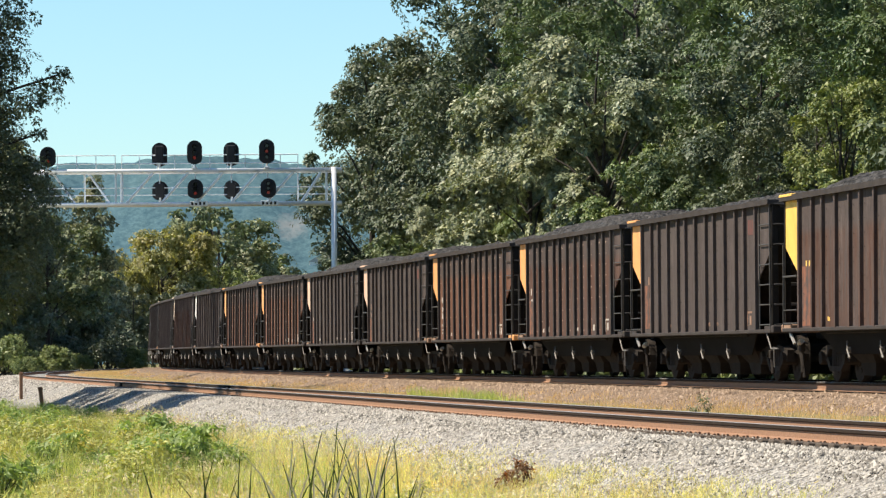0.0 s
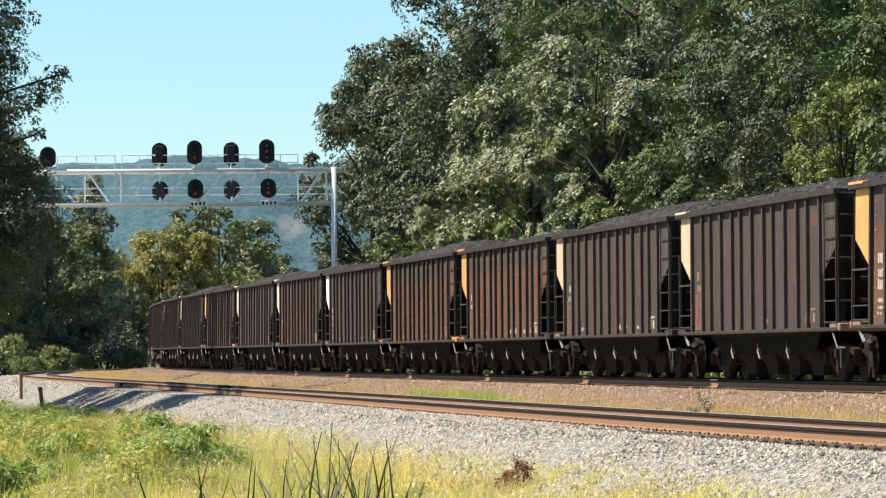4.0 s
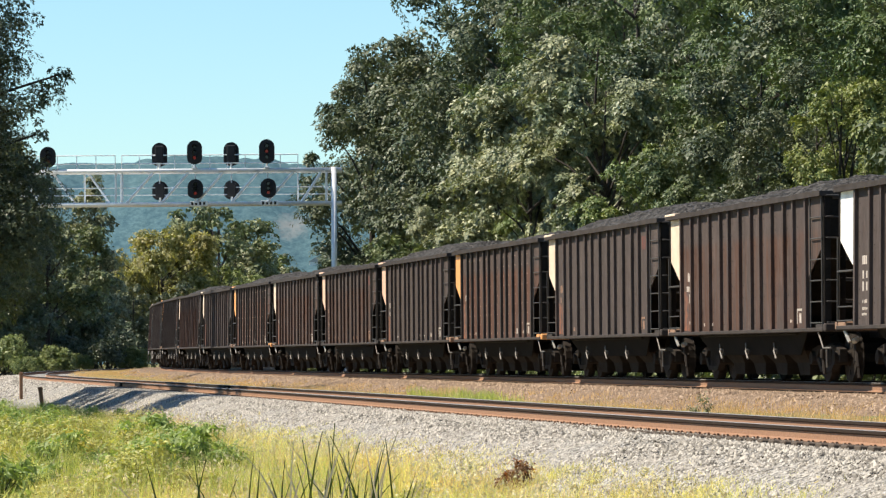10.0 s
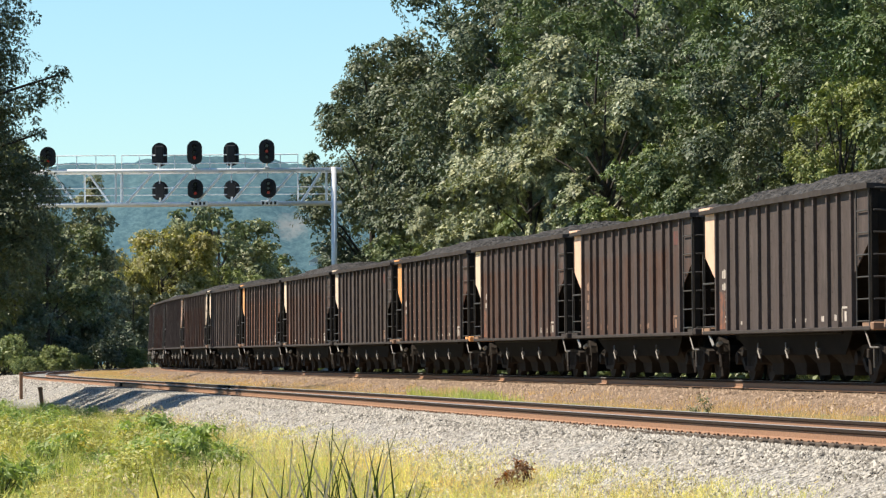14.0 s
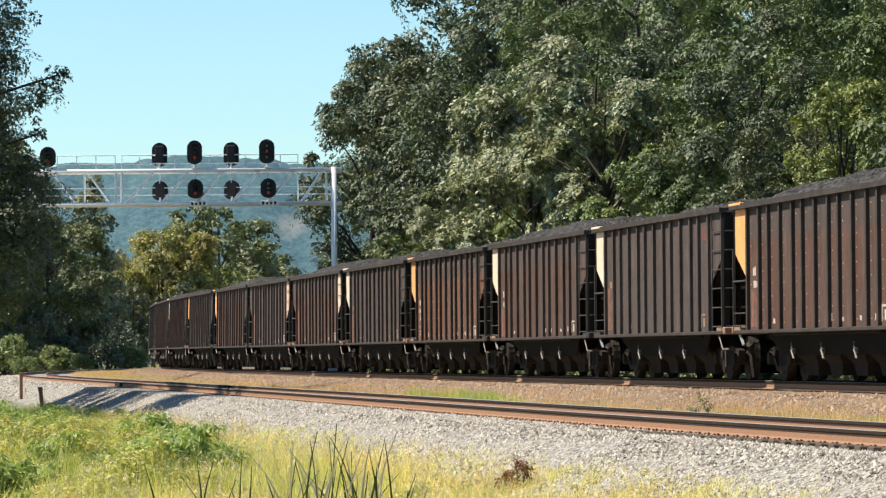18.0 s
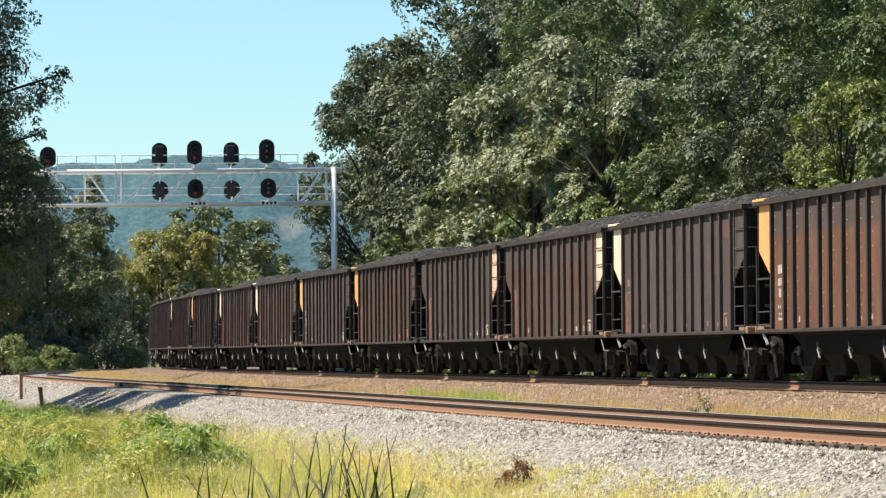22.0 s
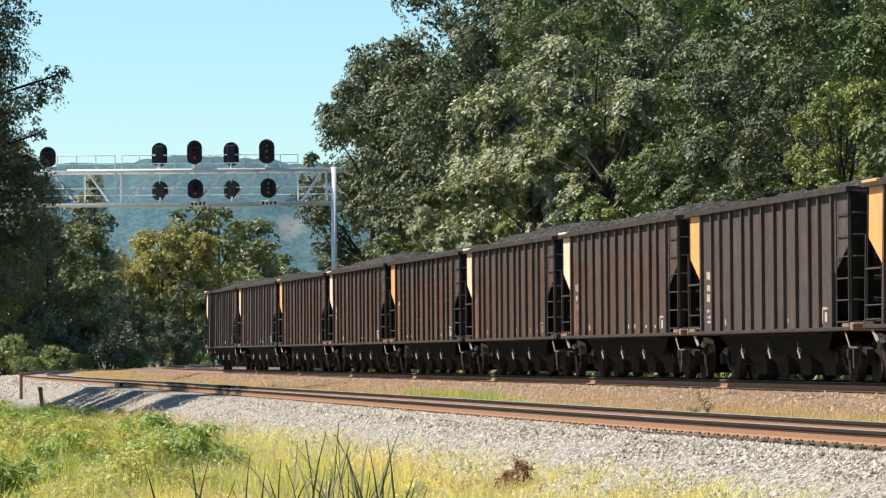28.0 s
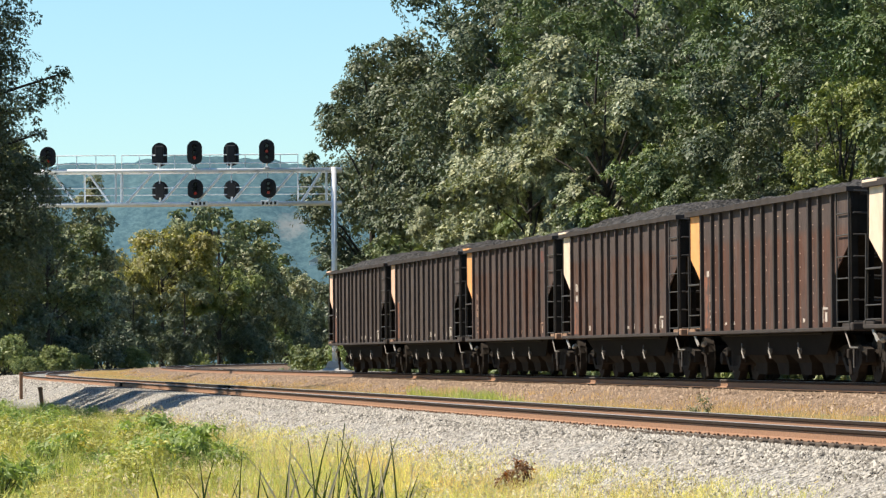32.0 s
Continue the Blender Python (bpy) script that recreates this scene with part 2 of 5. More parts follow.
def quads(name, verts, material, k=4):
    """A mesh of loose k-cornered faces from an array of n*k corners."""
    n = len(verts) // k
    me = bpy.data.meshes.new(name)
    me.vertices.add(n * k)
    me.vertices.foreach_set("co", np.ascontiguousarray(verts, dtype=np.float32).ravel())
    me.loops.add(n * k)
    me.loops.foreach_set("vertex_index", np.arange(n * k, dtype=np.int32))
    me.polygons.add(n)
    me.polygons.foreach_set("loop_start", np.arange(0, n * k, k, dtype=np.int32))
    me.update(calc_edges=True)
    me.materials.append(material)
    return me


def indexed(name, verts, faces, material):
    """A mesh from an array of corners and an array of triangles."""
    me = bpy.data.meshes.new(name)
    me.vertices.add(len(verts))
    me.vertices.foreach_set("co", np.ascontiguousarray(verts, dtype=np.float32).ravel())
    me.loops.add(faces.size)
    me.loops.foreach_set("vertex_index", np.ascontiguousarray(faces, dtype=np.int32).ravel())
    me.polygons.add(len(faces))
    me.polygons.foreach_set("loop_start", np.arange(0, faces.size, faces.shape[1], dtype=np.int32))
    me.update(calc_edges=True)
    me.materials.append(material)
    return me


def child(name, me, parent, label="", at=None):
    ob = new(name, me)
    ob.parent = parent
    if at is not None:
        ob.matrix_basis = at
    if label:
        ob["label"] = label
    return ob


def part(name, bm, material, parent, label="", at=None, smooth=False):
    me = bpy.data.meshes.new(name)
    bm.to_mesh(me)
    bm.free()
    me.materials.append(material)
    if smooth:
        me.shade_smooth()
    return child(name, me, parent, label, at)


def box(bm, x0, x1, y0, y1, z0, z1, bevel=0.0):
    """A box, with its edges cut if bevel is given."""
    r = bmesh.ops.create_cube(bm, size=1.0, matrix=Matrix.Translation(((x0 + x1) / 2, (y0 + y1) / 2, (z0 + z1) / 2)) @ Matrix.Diagonal((x1 - x0, y1 - y0, z1 - z0, 1)))
    if bevel:
        edges = {e for v in r["verts"] for e in v.link_edges}
        bmesh.ops.bevel(bm, geom=list(edges), offset=bevel, segments=1, affect="EDGES")
    return bm


def rod(bm, a, b, r, sides=8, r2=None):
    """A bar from a to b."""
    a, b = Vector(a), Vector(b)
    m = Matrix.Translation((a + b) / 2) @ (b - a).to_track_quat("Z", "Y").to_matrix().to_4x4()
    bmesh.ops.create_cone(bm, cap_ends=True, segments=sides, radius1=r, radius2=r if r2 is None else r2, depth=(b - a).length, matrix=m)
    return bm


def prism(bm, outline, y0, y1):
    """An outline in the x-z plane, pulled from y0 to y1."""
    a = [bm.verts.new((x, y0, z)) for x, z in outline]
    b = [bm.verts.new((x, y1, z)) for x, z in outline]
    n = len(a)
    bm.faces.new(a)
    bm.faces.new(b[::-1])
    for i in range(n):
        bm.faces.new((a[i], b[i], b[(i + 1) % n], a[(i + 1) % n]))
    bmesh.ops.recalc_face_normals(bm, faces=bm.faces)
    return bm


def sweep(name, outline, d0, z0, s0, s1, step, material, closed=True):
    """An outline (d, z) carried along the line."""
    ss = np.arange(s0, s1 + 0.1, step)
    o = np.array(outline, float)
    cant = np.interp(ss, STEP_S, CANT)
    verts = []
    for d, z in o:
        x, y, _ = line(ss, d0 + d)
        verts.append(np.stack([x, y, z0 + z + cant * d], 1))
    n, m = len(ss), len(o)
    v = np.stack(verts, 1).reshape(-1, 3)
    faces = []
    for i in range(n - 1):
        for j in range(m if closed else m - 1):
            k = (j + 1) % m
            faces.append((i * m + j, i * m + k, (i + 1) * m + k, (i + 1) * m + j))
    return mesh_from(name, v, faces, material)


# ---- ground and track ----
def build_ground():
    ds = np.unique(np.concatenate([np.arange(-60, -6, 3.0), np.arange(-6, 14, 0.35), np.arange(14, 61, 3.0)]))
    ss = np.concatenate([np.arange(-140, 150, 1.5), np.arange(150, 561, 5.0)])
    rng = np.random.default_rng(3)
    S, D = np.meshgrid(ss, ds, indexing="ij")
    x, y, _ = line(S, D)
    z = bed_z(D, S)
    rough = np.where((np.abs(D) < 2.2) | (np.abs(D - NEAR) < 1.9), 0.01, 0.015)
    z = z + rng.normal(0, 1, z.shape) * rough
    v = np.stack([x, y, z], -1).reshape(-1, 3)
    n, m = S.shape
    idx = np.arange(n * m).reshape(n, m)
    f = np.stack([idx[:-1, :-1], idx[:-1, 1:], idx[1:, 1:], idx[1:, :-1]], -1).reshape(-1, 4)
    # the country beyond, out to the horizon
    far = np.array([(-4000, -4000, -2.2), (4000, -4000, -2.2), (4000, 4000, -2.2), (-4000, 4000, -2.2)], float)
    v2 = np.concatenate([v, far])
    f = np.concatenate([f, [[len(v), len(v) + 1, len(v) + 2, len(v) + 3]]])
    me = indexed("ground", v2, f, M_GROUND)
    me.materials.append(M_BALLAST)
    me.materials.append(M_BALLAST2)
    mid = (D[:-1, :-1] + D[1:, 1:]) / 2
    which = np.where((mid > 5.7) & (mid < 12.1), 1, np.where((mid > -3.6) & (mid < 3.5), 2, 0)).ravel()
    me.polygons.foreach_set("material_index", np.concatenate([which, [0]]).astype(np.int32))
    me.shade_smooth()
    tagged(new("ground", me), "soil, dry grass and ballast roadbed of a two-track railway", "ground", kind="structure")


RAIL = ((-0.07, -0.172), (0.07, -0.172), (0.07, -0.158), (0.012, -0.135), (0.011, -0.055), (0.037, -0.042), (0.037, -0.006),
        (0.028, 0.0), (-0.028, 0.0), (-0.037, -0.006), (-0.037, -0.042), (-0.011, -0.055), (-0.012, -0.135), (-0.07, -0.158))


def build_track(d0, z0, s_to, label):
    root = tagged(new("railway_track"), label, "railway track", "tracks", "structure")
    for side in (-0.7525, 0.7525):
        me = sweep("rail", RAIL, d0 + side, z0 + 0.0, -110, s_to, 2.0, M_RAILRUST)
        me.materials.append(M_RAILTOP)
        me.materials.append(M_RAILDARK)
        n = len(RAIL)
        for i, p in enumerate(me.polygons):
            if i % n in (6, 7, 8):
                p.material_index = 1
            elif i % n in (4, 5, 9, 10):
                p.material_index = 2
        child("rail", me, root, "rusty steel rail with a polished head")
    return root


def build_ties(root, d0, z0, s0, s1, step):
    bm = box(bmesh.new(), -0.11, 0.11, -1.3, 1.3, -0.38, -0.206, 0.012)
    me = bpy.data.meshes.new("tie")
    bm.to_mesh(me)
    bm.free()
    me.materials.append(M_TIE)
    s = s0
    while s < s1:
        c = float(np.interp(s, STEP_S, CANT))
        child("tie", me, root, "", on_line(s, d0, z0) @ pose(0, 0, 0, math.degrees(c)))
        s += step


build_ground()
TRACK_FAR = build_track(0.0, 0.0, 560, "brown-ballasted track under the coal train, rusty rails on wooden ties")
TRACK_NEAR = build_track(NEAR, DROP, 560, "empty curving track on grey ballast with rusty-sided rails")


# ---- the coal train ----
# brown-black hopper sheet; the shade under the sill is put into this colour
M_HOPPER_SHADE = plain('brown_black_hopper_shade', (0.0095, 0.0080, 0.0070), 0.9, 0, 0.5, 1.5, 0.2, 0.08)
RIBS = tuple(-5.68 + 11.36 * (i + (0.10 if i % 3 == 1 else -0.06 if i % 3 == 2 else 0)) / 12 for i in range(13))
Z_SILL, Z_TOP = 0.945, 3.44
HALF = BODY / 2


def side_sheet(bm, y):
    """The plain sheet between the end ribs, a centimetre thick."""
    return box(bm, -5.7, 5.7, y - 0.012, y + 0.012, Z_SILL + 0.05, Z_TOP + 0.02)


def corner_sheet(end, y):
    """The side's corner piece: full at the top, running down along the slope sheet to the last rib."""
    x0, x1 = 5.70 * end, HALF * end
    return prism(bmesh.new(), [(x0, Z_TOP), (x1, Z_TOP), (x1, 2.60), (x0, 1.96)], y - 0.012, y + 0.012)


def ladder(end, y, rungs):
    """Side ladder between the last rib and the corner; the low one carries a broad handhold on top."""
    bm = bmesh.new()
    xa, xb = (HALF - 0.05) * end, (HALF - (0.95 if end > 0 else 1.15)) * end
    top = 3.46 if end > 0 else 2.62
    for x in (xa, xb) if end > 0 else (xa,):
        rod(bm, (x, y, Z_SILL + 0.08), (x, y, top), 0.016, 6)
    heights = [1.11 + 0.39 * i for i in range(rungs)] if end > 0 else (1.11, 1.36, 2.0)
    for z in heights:
        rod(bm, (xa, y, z), (xb, y, z), 0.013 if z != 2.0 else 0.020, 6)
        for x in (xa, xb):
            rod(bm, (x, y, z), (x, y + 0.06, z), 0.014, 5)
    return bm


def end_ladder(end, y0):
    """Grab irons across the end of the car, at the corner."""
    bm = bmesh.new()
    x = (HALF + 0.06) * end
    for i in range(7):
        z = 1.11 + 0.39 * i
        rod(bm, (x, y0, z), (x, y0 + 0.5, z - 0.015), 0.016, 6)
        rod(bm, (x, y0, z), (x - 0.08 * end, y0, z), 0.016, 5)
    rod(bm, (x, y0 + 0.5, 1.0), (x, y0 + 0.5, 3.4), 0.022, 6)
    return bm


def corner_post(end):
    """The heavy angle at the corner of the end, from the sill to the top chord."""
    x = HALF * end
    bm = box(bmesh.new(), min(x, x - 0.02 * end), max(x, x - 0.02 * end), -1.57, -1.44, Z_SILL + 0.10, Z_TOP, 0.004)
    box(bm, min(x - 0.021 * end, x - 0.11 * end), max(x - 0.021 * end, x - 0.11 * end), -1.575, -1.563, Z_SILL + 0.10, Z_TOP, 0.004)
    return bm


def coal_heap(rng, full=0.55):
    """The load: full tells how high it is heaped."""
    nx, ny = 96, 22
    xs, ys = np.linspace(-HALF + 0.15, HALF - 0.15, nx), np.linspace(-1.42, 1.42, ny)
    X, Y = np.meshgrid(xs, ys, indexing="ij")
    # two or three dumped heaps that run into one another, flat on top
    peaks = [(-3.9 + rng.uniform(-0.5, 0.5), 0.34), (rng.uniform(-0.8, 0.8), 0.42), (3.8 + rng.uniform(-0.6, 0.6), 0.38)]
    humps = 0.08 + np.max([(full * h + rng.uniform(-0.06, 0.05)) * np.clip(1.25 - np.abs((X - c) / 2.5) ** 2.6, 0, 1) for c, h in peaks], 0) + 0.04 * np.sin(X * 3.1 + rng.uniform(0, 6))
    edge = np.clip(1 - (np.abs(Y) / 1.45) ** 2.6, 0, 1) * np.clip((HALF - np.abs(X)) / 1.1, 0, 1) ** 0.6
    Z = Z_TOP + 0.05 + humps * edge + rng.normal(0, 0.020, X.shape)
    v = np.stack([X, Y, Z], -1).reshape(-1, 3)
    idx = np.arange(nx * ny).reshape(nx, ny)
    f = np.stack([idx[:-1, :-1], idx[1:, :-1], idx[1:, 1:], idx[:-1, 1:]], -1).reshape(-1, 4)
    return indexed("coal_load", v, f, M_COAL)


def wheelset_mesh():
    bm = bmesh.new()
    for y in (-0.75, 0.75):
        out = 0.07 * (1 if y > 0 else -1)
        rod(bm, (0, y - out, 0), (0, y + out, 0), 0.457, 16)
        rod(bm, (0, y - out * 1.3, 0), (0, y - out, 0), 0.485, 16)
        rod(bm, (0, y + out, 0), (0, y + out * 1.5, 0), 0.16, 10)
        for k in range(5):
            a = k * 2 * math.pi / 5
            rod(bm, (0.27 * math.cos(a), y + out, 0.27 * math.sin(a)), (0.27 * math.cos(a), y + out * 1.15, 0.27 * math.sin(a)), 0.05, 6)
    rod(bm, (0, -1.1, 0), (0, 1.1, 0), 0.08, 10)
    me = bpy.data.meshes.new("wheelset")
    bm.to_mesh(me)
    bm.free()
    me.materials.append(M_TRUCK)
    return me


def side_frame(y):
    """The cast frame of a bogie: an arch bar with a window, spring nest and bearing boxes."""
    bm = bmesh.new()
    prism(bm, [(-1.12, 0.62), (-0.6, 0.70), (0.6, 0.70), (1.12, 0.62), (1.12, 0.38), (0.80, 0.38), (0.50, 0.62), (-0.50, 0.62), (-0.80, 0.38), (-1.12, 0.38)], y - 0.07, y + 0.07)
    prism(bm, [(-0.72, 0.42), (-0.42, 0.20), (0.42, 0.20), (0.72, 0.42), (0.60, 0.48), (0.36, 0.30), (-0.36, 0.30), (-0.60, 0.48)], y - 0.07, y + 0.07)
    for x in (-0.26, -0.09, 0.09, 0.26):
        rod(bm, (x, y, 0.28), (x, y, 0.63), 0.065, 8)
    for x in (-0.89, 0.89):
        rod(bm, (x, y - 0.14, 0.457), (x, y + 0.14, 0.457), 0.13, 10)
    return bm


def hopper_bay(x, w):
    """One discharge chute below the floor."""
    bm = bmesh.new()
    top, bot = w / 2, 0.34
    ring = []
    for z, hx, hy in ((Z_SILL + 0.25, top, 1.30), (0.60, top * 0.92, 1.16), (0.36, bot + 0.20, 0.98), (0.13, bot + 0.06, 0.95)):
        ring.append([bm.verts.new((x + sx * hx, sy * hy, z)) for sx, sy in ((-1, -1), (1, -1), (1, 1), (-1, 1))])
    for a, b in zip(ring, ring[1:]):
        for i in range(4):
            bm.faces.new((a[i], a[(i + 1) % 4], b[(i + 1) % 4], b[i]))
    bm.faces.new(ring[-1])
    bmesh.ops.recalc_face_normals(bm, faces=bm.faces)
    return bm


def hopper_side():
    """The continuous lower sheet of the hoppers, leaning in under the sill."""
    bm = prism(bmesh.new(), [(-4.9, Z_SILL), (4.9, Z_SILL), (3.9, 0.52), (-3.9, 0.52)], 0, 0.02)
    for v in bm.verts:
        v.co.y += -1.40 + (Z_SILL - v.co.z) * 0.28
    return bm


def gate_lever(x):
    """Latch of a discharge gate: a pivot on its bracket, a short arm up and a long one down."""
    bm = bmesh.new()
    rod(bm, (x, -1.35, 0.61), (x, -1.42, 0.61), 0.042, 10)
    rod(bm, (x, -1.41, 0.61), (x - 0.07, -1.40, 0.76), 0.015, 6)
    rod(bm, (x, -1.42, 0.61), (x + 0.21, -1.42, 0.45), 0.019, 6)
    rod(bm, (x - 0.10, -1.38, 0.52), (x + 0.08, -1.38, 0.56), 0.013, 6)
    prism(bm, [(x - 0.03, 0.62), (x + 0.03, 0.62), (x + 0.01, 0.46), (x - 0.05, 0.46)], -1.395, -1.375)
    return bm


def build_car():
    car = new("coal_hopper_car")
    rng = np.random.default_rng(11)
    # camera side
    part("side_sheet", side_sheet(bmesh.new(), -1.54), M_GREY, car)
    for x in RIBS:
        bm = prism(bmesh.new(), [(x - 0.058, 0), (x - 0.055, -0.070), (x + 0.055, -0.070), (x + 0.058, 0)], 0, 1)
        for v in bm.verts:
            v.co = Vector((v.co.x, -1.55 + v.co.z, Z_SILL + 0.06 + v.co.y * (Z_TOP - Z_SILL - 0.05)))
        part("rib", bm, M_RIB, car)
    part("corner_sheet", corner_sheet(-1, -1.55), M_PEACH, car, "painted triangular corner sheet")
    part("corner_sheet", corner_sheet(1, -1.55), M_GREY, car, "dusty triangular corner sheet")
    # far side, in one piece
    bm = side_sheet(bmesh.new(), 1.48)
    for x in RIBS:
        box(bm, x - 0.06, x + 0.06, 1.48, 1.6, Z_SILL + 0.06, Z_TOP)
    part("far_side", bm, M_RIB, car)
    # top chord all round, lipped outwards
    for y in (-1, 1):
        bm = bmesh.new()
        # knocked about by the loader: the upper edge is not quite straight
        top = [(x, Z_TOP + 0.105 + rng.uniform(-0.016, 0.016)) for x in np.linspace(HALF + 0.04, -HALF - 0.04, 19)]
        prism(bm, [(-HALF - 0.04, Z_TOP), (HALF + 0.04, Z_TOP)] + top, y * 1.40, y * 1.66)
        part("top_chord", bm, M_RIB, car)
        if y < 0:
            part("chord_cap", box(bmesh.new(), -HALF - 0.05, -6.0, -1.664, -1.39, Z_TOP + 0.072, Z_TOP + 0.126, 0.01), M_PEACH, car, "painted end of the top chord")
        part("side_sill", box(bmesh.new(), -HALF, HALF, min(y * 1.42, y * 1.62), max(y * 1.42, y * 1.62), Z_SILL, Z_SILL + 0.075, 0.012), M_RIB, car)
    for e in (-1, 1):
        x = HALF * e
        part("end_chord", box(bmesh.new(), min(x, x - 0.14 * e), max(x, x - 0.14 * e), -1.40, 1.40, Z_TOP - 0.06, Z_TOP + 0.10, 0.015), M_RIB, car)
        # slope sheet under the load, and the end post behind
        bm = prism(bmesh.new(), [(x - 0.02 * e, Z_TOP), (x - 0.02 * e, 2.70), (x - 3.1 * e, Z_SILL + 0.2), (x - 3.16 * e, Z_SILL + 0.2), (x - 0.1 * e, 2.76), (x - 0.1 * e, Z_TOP)], -1.47, 1.47)
        part("slope_sheet", bm, M_BLACK, car)
        part("end_sill", box(bmesh.new(), min(x + 0.15 * e, x - 0.6 * e), max(x + 0.15 * e, x - 0.6 * e), -1.60, 1.60, Z_SILL + 0.002, Z_SILL + 0.15, 0.02), M_PEACH if e < 0 else M_RIB, car)
        bm = bmesh.new()
        for y in (-0.55, 0.55):
            rod(bm, (x - 0.10 * e, y, Z_SILL + 0.1), (x - 0.05 * e, y, Z_TOP), 0.07, 6)
        box(bm, min(x, x - 1.5 * e), max(x, x - 1.5 * e), -0.35, 0.35, Z_SILL - 0.12, Z_SILL + 0.18, 0.02)
        part("end_frame", bm, M_BLACK, car)
        part("ladder", ladder(e, -1.60, 7 if e > 0 else 3), M_LADDER, car)
        part("end_ladder", end_ladder(e, -1.52), M_LADDER, car)
        part("corner_post", corner_post(e), M_BLACK, car)
        # draft gear and coupler
        bm = box(bmesh.new(), min(x - 0.6 * e, x + 0.35 * e), max(x - 0.6 * e, x + 0.35 * e), -0.14, 0.14, 0.72, 0.98, 0.03)
        box(bm, min(x + 0.3 * e, x + 0.70 * e), max(x + 0.3 * e, x + 0.70 * e), -0.20, 0.16, 0.66, 1.02, 0.06)
        part("coupler", bm, M_BLACK, car)
    # stirrup steps and the uncoupling bar
    for e, x in ((1, HALF - 0.55), (-1, -HALF + 0.5)):
        bm = bmesh.new()
        rod(bm, (x, -1.57, Z_SILL + 0.04), (x + 0.42, -1.57, Z_SILL - 0.30), 0.016, 6)
        rod(bm, (x + 0.42, -1.57, Z_SILL - 0.30), (x + 1.0, -1.57, Z_SILL - 0.30), 0.016, 6)
        rod(bm, (x + 0.66, -1.57, Z_SILL - 0.28), (x + 0.60, -1.55, Z_SILL - 0.66), 0.018, 6)
        if e > 0:
            part("sill_step", bm, M_STEP, car)
        else:
            bm.free()
    bm = bmesh.new()
    rod(bm, (-HALF + 0.50, -1.40, 0.74), (-HALF + 0.72, -1.40, 0.78), 0.05, 8)
    prism(bm, [(-HALF + 0.30, 0.93), (-HALF + 0.46, 0.93), (-HALF + 0.76, 0.74), (-HALF + 0.68, 0.71)], -1.56, -1.53)
    part("brake_cylinder", bm, M_STEEL, car, "bare metal brake gear catching the light")
    for z, y, x0 in ((0.62, -1.30, -HALF + 0.3), (0.50, -1.36, HALF - 1.0), (0.42, -1.25, -HALF + 0.2)):
        bm = rod(bmesh.new(), (x0, y, z), (x0 + 0.10, y, z - 0.34), 0.035, 6)
        box(bm, x0 - 0.06, x0 + 0.08, y - 0.05, y + 0.05, z - 0.05, z + 0.12, 0.015)
        part("brake_hanger", bm, M_TRUCK, car)
    # floor and chutes
    part("floor", box(bmesh.new(), -4.2, 4.2, -1.45, 1.45, Z_SILL - 0.05, Z_SILL + 0.22, 0.02), M_BLACK, car)
    part('hopper_side', hopper_side(), M_HOPPER_SHADE, car)
    for x in (-2.85, -0.95, 0.95, 2.85):
        part("discharge_chute", hopper_bay(x, 1.95), M_BLACK, car)
    for x in (-2.7, -0.3, 2.2):
        part("gate_lever", gate_lever(x), M_STEP, car)
    wheels = wheelset_mesh()
    for x in (-5.0, 5.0):
        bogie = child("bogie", None, car, "sooty cast-steel bogie", pose(x, 0, 0))
        for y in (-1.0, 1.0):
            part("side_frame", side_frame(y), M_TRUCK, bogie)
        part("bolster", box(bmesh.new(), -0.22, 0.22, -0.98, 0.98, 0.44, 0.74, 0.03), M_BLACK, bogie)
        for wx in (-0.89, 0.89):
            w = child("wheelset", wheels, bogie)
            w.matrix_parent_inverse = Matrix.Translation((wx, 0, 0.457))
    child("coal_load", coal_heap(rng), car, "black coal heaped above the top chord")
    return car


def travel(t):
    """How far the slowing train has come after t seconds."""
    slack = np.interp(t, (0, 3.5, 7, 10.6, 14, 17.6, 20, 21.2, 24.7, 28.2, 32), (0.08, 0.08, 0.25, 0.28, 0.20, 0.05, -0.34, -0.32, 0.0, 0.12, 0.05))
    return 12.6858 * t - 0.0241 * t * t - float(slack)


def car_pose(k, t):
    s = k * CAR - 7.02 - travel(t)
    a = line(s + 5.0)
    b = line(s - 5.0)
    c = float(np.interp(s, STEP_S, CANT))
    way = math.degrees(math.atan2(b[1] - a[1], b[0] - a[0]))
    return pose(float(a[0] + b[0]) / 2, float(a[1] + b[1]) / 2, 0, 0, 0, way) @ pose(0, 0, 0, -math.degrees(c))


def paint(ob, material):
    ob.material_slots[0].link = "OBJECT"
    ob.material_slots[0].material = material


# corner paint and side steel of each car, from the first to the last; a small letter turns the painted end forward
LOOKS = "YB OG OS OR PG PG OR OR WG CB CG OS PG PB CB OS CG CB OR CG cB pG OB OG CB CB OS CB OB PG PG".split()
PAINTS = {"Y": (M_YELLOW, "bright yellow"), "O": (M_ORANGE, "orange"), "P": (M_PEACH, "faded peach"), "C": (M_CREAM, "faded cream"), "W": (M_WHITE, "white")}
STEELS = {"G": (M_GREY, "coal-dusted grey"), "B": (M_BROWN, "dull brown"), "R": (M_RUST, "rust-red"), "S": (M_DULL, "dull rust-brown")}
CARS = []


